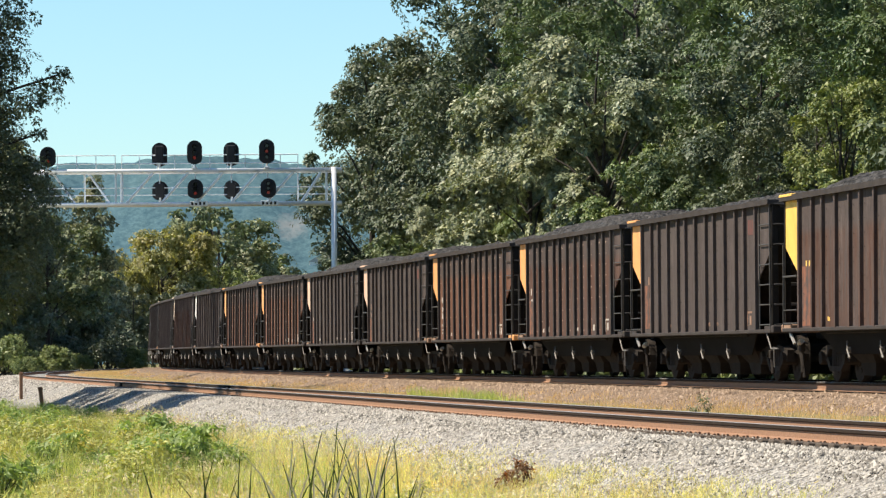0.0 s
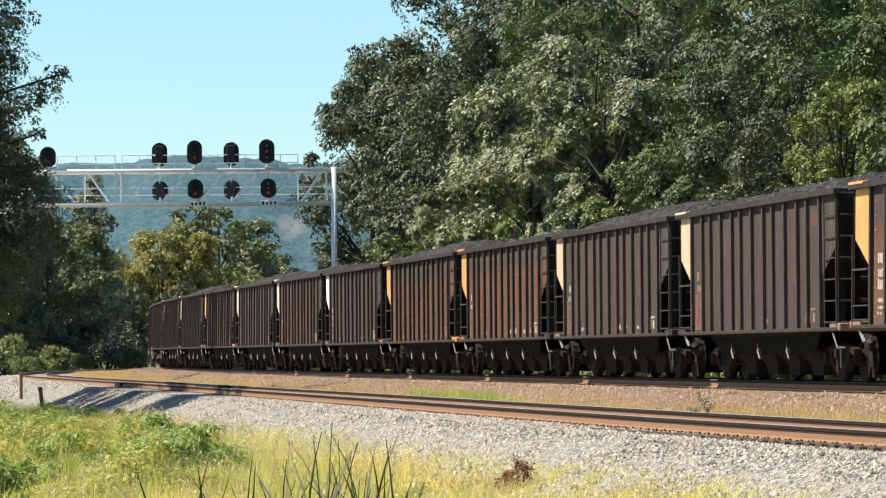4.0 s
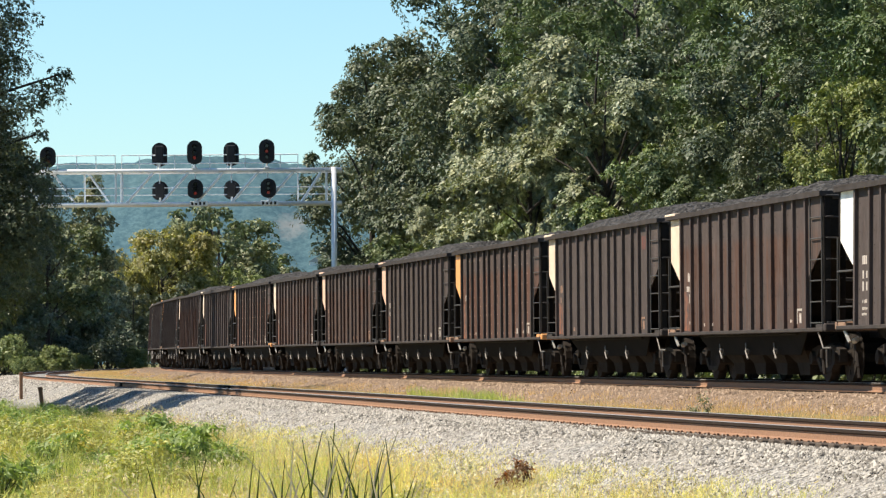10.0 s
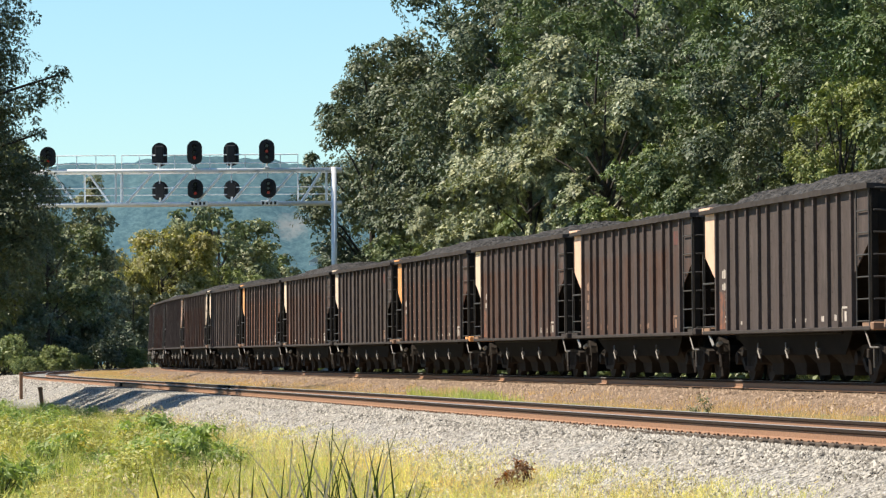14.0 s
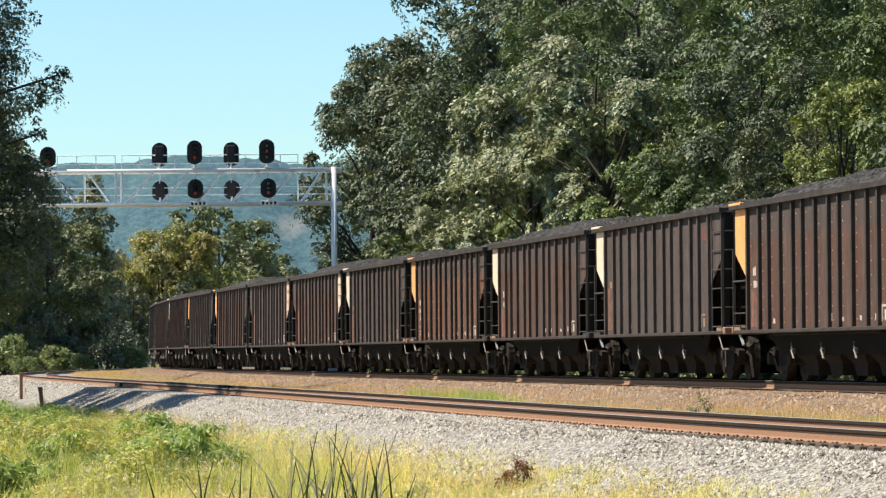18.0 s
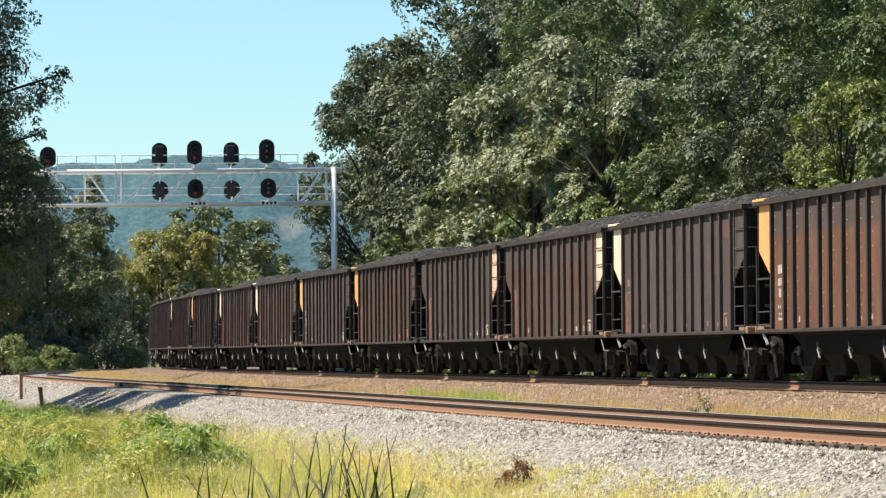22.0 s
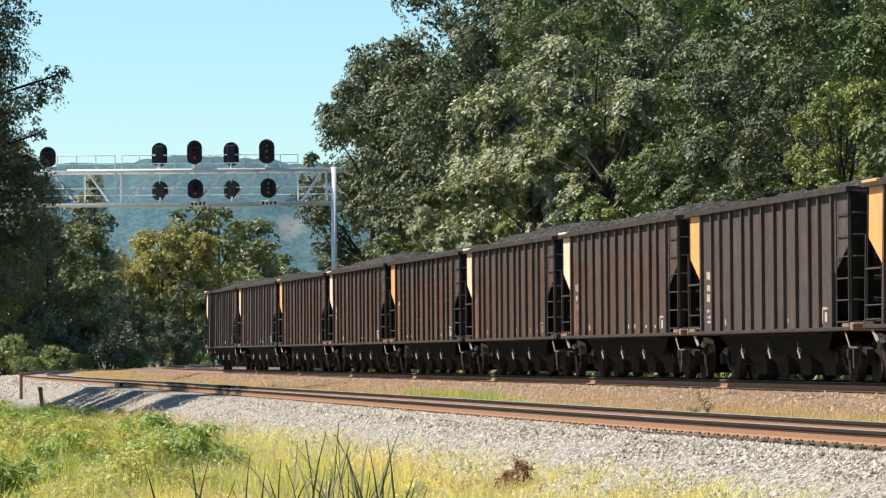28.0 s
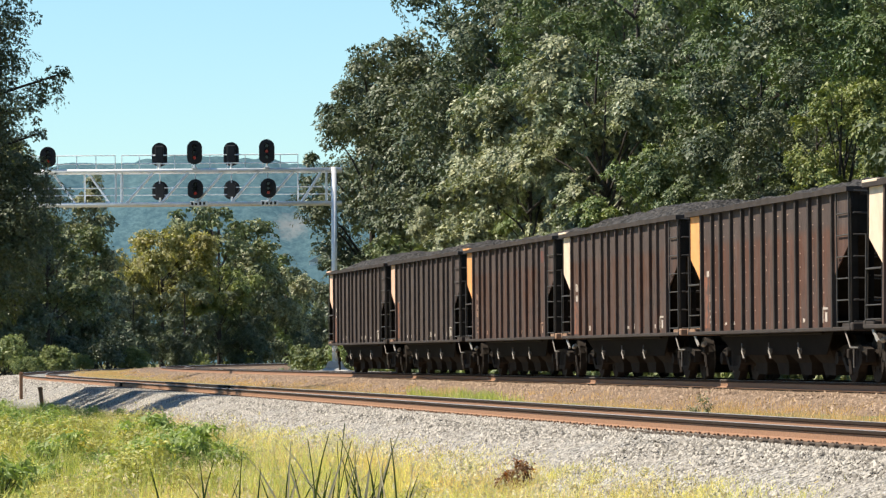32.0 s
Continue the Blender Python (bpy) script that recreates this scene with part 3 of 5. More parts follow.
def stencils(kind, rng):
    """Lettering on the side, as worn bars."""
    bm = bmesh.new()
    y = -1.553

    def word(x, z, w, h, glyphs):
        step = w / glyphs
        for i in range(glyphs):
            if rng.random() < 0.85:
                box(bm, x + i * step, x + (i + 0.72) * step, y - 0.003, y, z + rng.uniform(0, 0.02), z + h * rng.uniform(0.8, 1.0))

    for z, h in ((2.08, 0.20), (1.84, 0.16), (1.62, 0.20), (1.40, 0.08), (1.28, 0.06), (1.18, 0.06)):
        word(-5.32 + rng.uniform(-0.03, 0.03), z, rng.uniform(0.30, 0.44), h, 3 if h > 0.1 else 5)
    for x in (-3.6, -2.9, 1.1, 1.9, 3.2, 4.2):
        if rng.random() < 0.7:
            word(x, 1.12, rng.uniform(0.12, 0.24), rng.uniform(0.07, 0.16), 2)
    box(bm, 4.75, 5.15, y - 0.003, y, 1.35, 1.39)
    box(bm, 4.75, 4.79, y - 0.003, y, 1.1, 1.39)
    box(bm, 4.95, 5.1, y - 0.003, y, 1.12, 1.3)
    return bm


def rivets():
    v, f = [], []
    for x in RIBS:
        for i in range(9):
            z = 1.15 + 0.255 * i
            o, r = len(v), 0.017
            c = (x + 0.17, -1.551, z)
            v += [(c[0] - r, c[1], c[2]), (c[0], c[1], c[2] + r), (c[0] + r, c[1], c[2]), (c[0], c[1], c[2] - r), (c[0], c[1] - r, c[2])]
            f += [(o, o + 1, o + 4), (o + 1, o + 2, o + 4), (o + 2, o + 3, o + 4), (o + 3, o, o + 4)]
    return mesh_from("rivet_pattern", v, f, M_RIVET)


M_STEP = plain('scuffed_step_steel', (0.15, 0.135, 0.12), 0.6, 0.2, 0.3, 6, 0.05)
M_RIVET = plain("rubbed_rivet_heads", (0.34, 0.24, 0.18), 0.6, 0.1, 0.4, 8, 0)
M_STENCIL = end_paint("worn_stencil_paint", (0.27, 0.155, 0.105))
M_SILL = end_paint("grimy_tan_paint", (0.26, 0.155, 0.10))


def worn_patch(name, col, amount):
    m = Mat(name, 0.85, 0, 0.12)
    wear = m.noise(3.5, 6, 0.75, (1, 1, 0.5))
    return m.color(m.mix(m.ramp(wear, (amount - 0.09, (0.85, 0.85, 0.85)), (amount + 0.09, (0, 0, 0))), DUST, col)).bump(wear, 0.1, 0.01).m


M_PATCH = worn_patch("worn_orange_panel", (0.27, 0.105, 0.06), 0.5)
M_PATCH_RED = worn_patch("worn_red_panel", (0.14, 0.055, 0.046), 0.47)
M_STENCIL_W = end_paint("worn_white_stencil_paint", (0.50, 0.43, 0.37))


def build_train():
    first = build_car()
    rng = np.random.default_rng(5)
    heaps = [coal_heap(rng, full) for full in (1.0, 0.45, 0.85, 0.5, 0.7)]
    rows = rivets()
    made = [first] + [copy_thing(first, car_pose(k, 0)) for k in range(1, len(LOOKS))]
    for k, (car, look_code) in enumerate(zip(made, LOOKS)):
        p, steel = PAINTS[look_code[0].upper()], STEELS[look_code[1]]
        flipped = look_code[0].islower()
        corners = [c for c in car.children if c.name.startswith("corner_sheet")]
        sills = [c for c in car.children if c.name.startswith("end_sill")]
        painted = corners[1] if flipped else corners[0]
        dusty = corners[0] if flipped else corners[1]
        paint(painted, p[0])
        paint(dusty, steel[0])
        paint(sills[1] if flipped else sills[0], M_SILL if k % 3 != 1 else M_RIB)
        paint(sills[0] if flipped else sills[1], p[0] if look_code[1] in "RS" and k % 4 == 3 else M_SILL if k % 4 in (0, 3) else M_RIB)
        if k % 5 != 3:
            part("paint_patch", box(bmesh.new(), RIBS[0] + 0.10, RIBS[0] + rng.uniform(0.55, 0.85), -1.557, -1.553, 1.03 + rng.uniform(0, 0.1), rng.uniform(1.8, 2.3)), M_PATCH, car, "faded orange reporting panel, worn through to the steel")
        if k % 3 == 1:
            part("paint_patch", box(bmesh.new(), RIBS[-2] + 0.18, RIBS[-2] + 0.72, -1.557, -1.553, 2.90, 3.20), M_PATCH_RED, car, "small dull red patch below the top chord")
        for c in car.children:
            if c.name.startswith("side_sheet") or (c.name.startswith("rib") and look_code[1] not in "RS"):
                paint(c, steel[0])
            if c.name.startswith("chord_cap"):
                paint(c, p[0] if k % 3 != 2 and not flipped else M_RIB)
            if c.name.startswith("coal_load"):
                c.data = heaps[k % 5]
        part("stencil_lettering", stencils(look_code, rng), M_YELLOW if k == 0 else M_STENCIL if k % 3 == 1 else M_STENCIL_W, car, "worn painted lettering blocks")["kind"] = "stuff"
        heads = child("rivet_pattern", rows, car, "rows of rubbed rivet heads")
        heads["kind"] = "stuff"
        if look_code[1] not in "RS":
            paint(heads, M_RIB)
        tagged(car, "%s hopper car heaped with coal, %s corner sheets" % (steel[1], p[1]), "hopper car", "cars of the coal train")
        CARS.append(car)


build_train()


# ---- signal bridge ----
BX, BY = -4.91, 189.0


def signal_head(name, x, z, h, w, lit, parent):
    """A colour-light head: dark backing plate with round ends, hooded lamps, bracket."""
    head = child(name, None, parent, "black hooded colour-light signal head, red lit" if lit else "unlit signal head facing away", pose(x - BX, -0.75, z) if lit else pose(x - BX, 0.75, z, 0, 0, 180))
    glow = (0 if lit == 2 else -1) if lit else 9
    bm = bmesh.new()
    n = 14
    outline = []
    for i in range(n + 1):
        a = math.pi * i / n
        outline.append((math.cos(a) * w / 2, h / 2 - w / 2 + math.sin(a) * w / 2))
    low = w * 0.36
    for i in range(n + 1):
        a = math.pi + math.pi * i / n
        outline.append((math.cos(a) * w / 2, -h / 2 + low + math.sin(a) * low))
    prism(bm, outline, -0.02, 0.03)
    part("backing_plate", bm, M_HEAD, head)
    part("lamp_case", box(bmesh.new(), -w * 0.28, w * 0.28, 0.03, 0.28, -h * 0.36, h * 0.36, 0.03), M_HEAD, head)
    for i in (-1, 0, 1):
        bm = bmesh.new()
        ring = [(math.cos(a) * 0.115, math.sin(a) * 0.115) for a in [radians(-20 + 220 * j / 10) for j in range(11)]]
        for (xa, za), (xb, zb) in zip(ring, ring[1:]):
            dz = i * h * 0.23
            bm.faces.new([bm.verts.new(c) for c in ((xa, -0.02, za + dz), (xb, -0.02, zb + dz), (xb, -0.26, zb + dz), (xa, -0.26, za + dz))])
        r = bmesh.ops.solidify(bm, geom=bm.faces[:], thickness=0.008)
        hood = part("hood", bm, M_HEAD, head)
        bm = bmesh.new()
        rod(bm, (0, -0.035, i * h * 0.23), (0, -0.018, i * h * 0.23), 0.07, 14)
        part("lens", bm, M_RED if i == glow else M_LENS, head, "glowing red lens" if i == glow else "dark glass lens")
    bm = bmesh.new()
    rod(bm, (0, 0.12, -h / 2 - 0.18), (0, 0.12, -h * 0.3), 0.05, 8)
    box(bm, -0.12, 0.12, 0.0, 0.24, -h / 2 - 0.20, -h / 2 - 0.14, 0.01)
    part("bracket", bm, M_GALV, head)
    return head


M_LENS = plain("dark_glass", (0.01, 0.01, 0.012), 0.12, 0, 0.1, 5, 0, 0.5)
_m = Mat("red_signal_glass", 0.2, 0, 0.5)
_m.b.inputs["Base Color"].default_value = (0.22, 0.02, 0.01, 1)
_m.b.inputs["Emission Color"].default_value = (1.0, 0.06, 0.02, 1)
_m.b.inputs["Emission Strength"].default_value = 0.04
M_RED = _m.m


def build_bridge():
    root = tagged(new("signal_bridge"), "galvanised steel truss signal bridge spanning the tracks on tall posts", "signal bridge")
    root.matrix_basis = pose(BX, BY, 0)
    span = -17.6
    z0, z1 = 7.50, 9.0
    for y in (-0.55, 0.55):
        for z, r in ((z0, 0.085), (z1, 0.095)):
            part("chord", rod(bmesh.new(), (0.35, y, z), (span - 0.3, y, z), r, 10), M_GALV, root, smooth=True)
    xs = [-0.17 - 1.58 * i for i in range(11)]
    for x in (-0.35, -9.55, -9.85):
        part("truss_post", rod(bmesh.new(), (x, -0.55, z0), (x, -0.55, z1), 0.05, 6), M_GALV, root)
    for x in (-0.35, -1.66, -9.7, -11.34, -14.2):
        part("truss_post", rod(bmesh.new(), (x, 0.55, z0), (x, 0.55, z1), 0.04, 6), M_GALV, root)
    # two trusses bolted end to end: their diagonals lean away from one another
    for i in range(6):
        x = -1.5 - 1.58 * i
        part("diagonal", rod(bmesh.new(), (x, -0.55, z0), (x + (1.0 if i == 0 else 1.33), -0.55, z1), 0.062, 8), M_GALV, root)
    for i in range(4):
        x = -10.15 - 1.58 * i
        part("diagonal", rod(bmesh.new(), (x, 0.55, z0), (x - 1.06, 0.55, z1), 0.05, 8), M_GALV, root)
    # masts that carry the heads
    for x, y in ((-12.85, 0.55), (-11.17, -0.50), (-9.59, 0.55), (-7.90, -0.50)):
        part("mast", rod(bmesh.new(), (x - BX, y, z0 - 0.05), (x - BX, y, 9.5), 0.026, 8), M_GALV, root)
    for z in (7.95, 8.28):
        part("rear_rail", rod(bmesh.new(), (0, 0.55, z), (span, 0.55, z), 0.019, 6), M_GALV, root)
    for x in xs:
        part("cross_tie", rod(bmesh.new(), (x, -0.55, z0), (x, 0.55, z0), 0.04, 6), M_GALV, root)
    part("walkway", box(bmesh.new(), span, 0, -0.45, 0.45, z0 + 0.05, z0 + 0.09, 0.01), M_GALV, root, "grated steel walkway")
    # handrail over the top chord, in two lengths
    for a, b in ((-1.65, -9.65), (-9.95, -15.2)):
        for z in (9.38, 9.76):
            part("handrail", rod(bmesh.new(), (a, 0.5, z), (b, 0.5, z), 0.025, 6), M_GALV, root)
        n = max(2, round((a - b) / 0.82))
        for i in range(n + 1):
            x = a + (b - a) * i / n
            part("rail_post", rod(bmesh.new(), (x, 0.5, 9.0), (x, 0.5, 9.76), 0.022, 6), M_GALV, root)
    for x in (0.0, span):
        for y in (-0.55, 0.55):
            part("post", rod(bmesh.new(), (x, y, -0.35), (x, y, 9.12), 0.13 if y < 0 else 0.10, 14), M_GALV, root, smooth=True)
        bm = bmesh.new()
        for k in range(3):
            z = 1.0 + 2.2 * k
            rod(bm, (x, -0.55, z), (x, 0.55, z + 1.8), 0.035, 6)
        part("bracing", bm, M_GALV, root)
        bm = bmesh.new()
        ring = [[bm.verts.new((x + sx * w, sy * (w + 0.5), z)) for sx, sy in ((-1, -1), (1, -1), (1, 1), (-1, 1))] for w, z in ((1.15, -1.0), (1.1, -0.22), (0.42, 0.05), (0.30, 0.35), (0.2, 0.35))]
        for p, q in zip(ring, ring[1:]):
            for i in range(4):
                bm.faces.new((p[i], p[(i + 1) % 4], q[(i + 1) % 4], q[i]))
        bm.faces.new(ring[-1])
        bmesh.ops.recalc_face_normals(bm, faces=bm.faces)
        part("footing", bm, M_CONC, root, "tapered concrete footing")
    heads = ((-17.8, 9.66, 0.92, 0.72, True), (-12.86, 9.80, 1.08, 0.70, False), (-11.18, 9.82, 1.08, 0.68, True), (-9.60, 9.80, 1.08, 0.70, False), (-7.92, 9.84, 1.10, 0.70, 2),
             (-12.84, 8.15, 0.88, 0.72, False), (-11.15, 8.17, 0.88, 0.70, True), (-9.58, 8.17, 0.88, 0.72, False), (-7.86, 8.18, 0.88, 0.70, True))
    for x, z, h, w, lit in heads:
        signal_head("signal_head", x, z, h, w, lit, root)
    for x in (-11.05, -7.85):
        plate = part("sign_plate", box(bmesh.new(), x - 0.36 - BX, x + 0.44 - BX, -0.70, -0.66, 7.40, 7.62, 0.01), M_GALV, root, "small sign plate on the lower chord")
        for i in range(4):
            part("marking", box(bmesh.new(), x - 0.30 + 0.18 * i - BX, x - 0.20 + 0.18 * i - BX, -0.712, -0.702, 7.44, 7.58), M_HEAD, plate)


build_bridge()


# ---- plants ----
def unit(v):
    return v / np.linalg.norm(v, axis=1, keepdims=True)


def leaf_cloud(blobs, n, size, rng, aspect=0.5, up=0.5, droop=0.25, sprays=15, flat=0.5):
    """Corners of n leaves: each clump carries sprays on its outside, each spray a drooping fan of leaves that lie much alike."""
    b = np.array(blobs, float)
    w = b[:, 3] ** 2
    m = max(len(b) * sprays, 8)
    pick = rng.choice(len(b), m, p=w / w.sum())
    d = unit(rng.normal(size=(m, 3)) + np.array([0, 0, 0.3]))
    c = b[pick, :3] + d * (b[pick, 3] * rng.uniform(0.5, 1.02, m))[:, None] * np.array([1, 1, 0.85])
    sr = b[pick, 3] * rng.uniform(0.17, 0.40, m)
    sn = unit(d * 0.7 + rng.normal(size=(m, 3)) * 0.28 + np.array([0, 0, 0.3 + up * 0.6]))
    so = d + rng.normal(size=(m, 3)) * 0.3 - np.array([0, 0, droop])
    so = unit(so - sn * np.sum(so * sn, 1, keepdims=True))
    sc = np.cross(sn, so)
    k = rng.choice(m, n)
    a, rho = rng.uniform(0, 2 * math.pi, n), rng.random(n) ** 0.55
    e = so[k] * np.cos(a)[:, None] * 1.25 + sc[k] * np.sin(a)[:, None] * 0.85
    p = c[k] + e * (sr[k] * rho)[:, None] + sn[k] * (rng.normal(0, 0.34 * flat, n) * sr[k])[:, None]
    p[:, 2] -= 0.35 * sr[k] * rho ** 2
    nrm = unit(sn[k] + e * 0.3 + rng.normal(size=(n, 3)) * 0.38)
    ax = rng.normal(size=(n, 3)) * 0.4 + e + so[k] * 0.4 - np.array([0, 0, droop])
    ax = unit(ax - nrm * np.sum(ax * nrm, 1, keepdims=True))
    sd = np.cross(nrm, ax)
    ln = (size * rng.uniform(0.6, 1.4, n))[:, None]
    wd = ln * aspect * 0.55
    q = np.stack([p - sd * wd, p + sd * wd, p + ax * ln], 1)
    # shaded leaves inside keep the light from passing straight through
    h = n // 5
    k = rng.choice(len(b), h, p=w / w.sum())
    p = b[k, :3] + unit(rng.normal(size=(h, 3))) * (b[k, 3] * rng.uniform(0.1, 0.62, h))[:, None]
    u = unit(rng.normal(size=(h, 3))) * size * 0.9
    v = unit(np.cross(u, rng.normal(size=(h, 3)))) * size * 0.85
    inner = np.stack([p - u, p + v, p + u], 1)
    return np.concatenate([q, inner]).reshape(-1, 3)


def tube(points, radii, sides=7):
    v, f = [], []
    for i, (p, r) in enumerate(zip(points, radii)):
        a = Vector(points[min(i + 1, len(points) - 1)]) - Vector(points[max(i - 1, 0)])
        m = a.to_track_quat("Z", "Y").to_matrix()
        for j in range(sides):
            t = 2 * math.pi * j / sides
            v.append(tuple(Vector(p) + m @ Vector((math.cos(t) * r, math.sin(t) * r, 0))))
    for i in range(len(points) - 1):
        for j in range(sides):
            k = (j + 1) % sides
            f.append((i * sides + j, i * sides + k, (i + 1) * sides + k, (i + 1) * sides + j))
    return v, f


def join(pieces):
    v, f = [], []
    for a, b in pieces:
        o = len(v)
        v += a
        f += [tuple(i + o for i in q) for q in b]
    return v, f


def make_tree(name, seed, height, radius, base, clumps, clump_r, leaves, size, leaf, trunk_r, shape="round", aspect=0.5, up=0.5, extra=(), sprays=15, flat=0.5):
    rng = np.random.default_rng(seed)
    root = new(name)
    cz, rz = (height + base) / 2, (height - base) / 2
    blobs = []
    for _ in range(clumps):
        d = rng.normal(size=3)
        d /= np.linalg.norm(d)
        rho = rng.uniform(0.35, 0.92) ** 0.6
        z = cz + d[2] * rho * rz
        t = (z - base) / (height - base)
        wide = {"round": 1.0, "cone": 1.15 * (1 - 0.75 * t), "spread": 0.75 + 0.45 * t}[shape]
        blobs.append((d[0] * rho * radius * wide, d[1] * rho * radius * wide, z, clump_r * rng.uniform(0.42, 1.05) * (1.1 - 0.35 * max(t, 0))))
    blobs += list(extra)
    lean = rng.uniform(-0.3, 0.3, 2)
    top = height * 0.86
    pts = [(lean[0] * math.sin(3 * k / 8), lean[1] * math.sin(2 * k / 8), -0.3 + (top + 0.3) * k / 8) for k in range(9)]
    rad = [trunk_r * (1.25 if k == 0 else 1 - 0.11 * k) for k in range(9)]
    v, f = tube(pts, rad, 9)
    child("trunk", mesh_from("trunk", v, f, M_BARK, True), root)
    pieces = []
    for bx, by, bz, br in blobs[:: max(1, clumps // 14)]:
        z0 = max(base * 0.55, bz - rng.uniform(1.5, 4.0))
        mid = (bx * 0.5, by * 0.5, (z0 + bz) / 2 + 0.4)
        pieces.append(tube([(0, 0, z0), mid, (bx, by, bz)], [trunk_r * 0.30, trunk_r * 0.18, 0.03], 5))
    v, f = join(pieces)
    child("branchwork", mesh_from("branchwork", v, f, M_BARK, True), root)["kind"] = "stuff"
    child("crown", quads("crown", leaf_cloud(blobs, leaves, size, rng, aspect, up, 0.25, sprays, flat), leaf, 3), root)
    return root


def make_bush(name, seed, height, radius, clumps, leaves, size, leaf, aspect=0.45):
    rng = np.random.default_rng(seed)
    root = new(name)
    blobs = []
    for _ in range(clumps):
        a, rho = rng.uniform(0, 2 * math.pi), radius * rng.random() ** 0.5
        top = height * (1 - 0.55 * (rho / radius) ** 2) * rng.uniform(0.55, 1.0)
        r = min(0.36 * height, top * 0.45) * rng.uniform(0.5, 1.1)
        blobs.append((rho * math.cos(a), rho * math.sin(a), max(r * 0.6, top - r * 0.8), r))
    pieces = [tube([(0.08 * b[0], 0.08 * b[1], -0.1), (0.6 * b[0], 0.6 * b[1], b[2] * 0.6), b[:3]], [0.03 * height / 3, 0.02 * height / 3, 0.006], 4) for b in blobs[:10]]
    v, f = join(pieces)
    child("stem", mesh_from("stem", v, f, M_BARK), root)["kind"] = "stuff"
    child("foliage", quads("foliage", leaf_cloud(blobs, leaves, size, rng, aspect, 0.5, sprays=26), leaf, 3), root)
    return root


PLANT = {}


def plant(kind, x, y, z, scale=1.0, turn=0.0, label="", group=""):
    """One plant of a kind: the first is the original, the others are copies."""
    make, lab, cat, used = PLANT[kind]
    if not used:
        ob = make()
        used.append(ob)
    else:
        ob = copy_thing(used[0], Matrix())
    ob.matrix_basis = pose(x, y, z, 0, 0, turn) @ Matrix.Diagonal((scale, scale, scale, 1))
    return tagged(ob, label or lab, cat, group)


def kind(key, label, category, make):
    PLANT[key] = (make, label, category, [])


kind("oak", "tall oak with dense dark green leaves at the wood's edge", "tree", lambda: make_tree("oak_tree", 1, 20, 5.4, 2.5, 50, 1.9, 38000, 0.165, LEAF_DARK, 0.32, aspect=0.68))
BOUGHS = ((4.2, 0, 6.2, 1.7), (5.3, -0.5, 6.5, 1.3), (3.2, 0.5, 7.2, 1.6), (5.2, 0.4, 5.5, 1.2), (2.5, 0, 5.4, 1.5), (3.6, 0.2, 4.9, 1.2), (5.6, 0.2, 7.2, 0.9), (4.6, 0.6, 5.9, 1.3), (3.9, -0.6, 6.9, 1.3), (3.6, 0, 12.6, 1.4), (4.0, 0.3, 11.2, 1.3), (3.8, -0.3, 9.8, 1.3), (4.7, 0, 12.3, 0.8), (4.9, 0.2, 10.9, 0.7), (3.4, 0.2, 8.6, 1.2), (5.8, 0, 10.4, 0.7), (5.2, 0.3, 9.7, 0.9), (6.2, -0.2, 10.7, 0.45), (4.6, 0, 8.3, 1.0), (5.3, 0.2, 8.0, 0.6),
          (3.9, 1.0, 12.9, 1.3), (4.1, 1.2, 11.6, 1.3), (4.2, 1.0, 10.3, 1.3), (4.0, 1.3, 9.0, 1.3), (4.3, 0.9, 7.8, 1.2), (4.6, 0.2, 11.4, 0.9), (4.7, -0.4, 9.6, 0.9), (5.0, 0, 12.9, 0.7),
          (4.4, 1.0, 6.6, 1.3), (4.9, 0.8, 6.0, 1.2), (4.6, -0.4, 5.2, 1.1), (3.8, 1.0, 5.6, 1.4), (5.4, 0.1, 5.9, 0.9), (5.0, 0.5, 7.2, 0.9), (5.7, 0, 9.9, 0.5), (5.5, 0.1, 8.9, 0.5),
          (3.6, 2.4, 5.2, 1.6), (4.6, 2.2, 6.2, 1.4), (3.4, 2.6, 7.2, 1.5), (4.4, 2.0, 7.4, 1.2), (4.8, 2.0, 5.0, 1.1), (3.3, 2.4, 9.6, 1.5), (3.5, 2.4, 11.2, 1.5), (3.3, 2.2, 12.8, 1.4), (4.2, 1.8, 9.2, 1.0))
kind("overhang", "big dark oak beside the near track", "tree", lambda: make_tree("oak_tree", 15, 20, 4.6, 5.2, 52, 2.2, 120000, 0.088, LEAF_DARK, 0.34, aspect=0.62, extra=BOUGHS, sprays=30))
kind("far_cone", "tall dark pointed tree beyond the bend", "tree", lambda: make_tree("pointed_tree", 18, 16, 3.4, 0.6, 44, 1.35, 16000, 0.22, LEAF_GREY, 0.22, "cone", 0.6))
kind("edge", "broad-crowned dark oak at the end of the wood", "tree", lambda: make_tree("oak_tree", 16, 18.6, 4.5, 1.6, 62, 1.55, 50000, 0.150, LEAF_DARK, 0.3, "spread", 0.66, sprays=20))
kind("far_silver", "grey-green tree beside the bend", "tree", lambda: make_tree("broadleaf_tree", 17, 12.5, 5.0, 2.6, 44, 1.6, 17000, 0.235, LEAF_GREY, 0.22, aspect=0.62))
kind("oak_b", "broad dark green broadleaf tree at the wood's edge", "tree", lambda: make_tree("broadleaf_tree", 2, 18, 5.2, 2.0, 44, 1.8, 46000, 0.150, LEAF_MID, 0.28, aspect=0.68))
kind("silver", "silvery green broadleaf tree in full sun", "tree", lambda: make_tree("broadleaf_tree", 3, 14, 4.4, 0.8, 40, 1.45, 42000, 0.150, LEAF_GREY, 0.22, aspect=0.62))
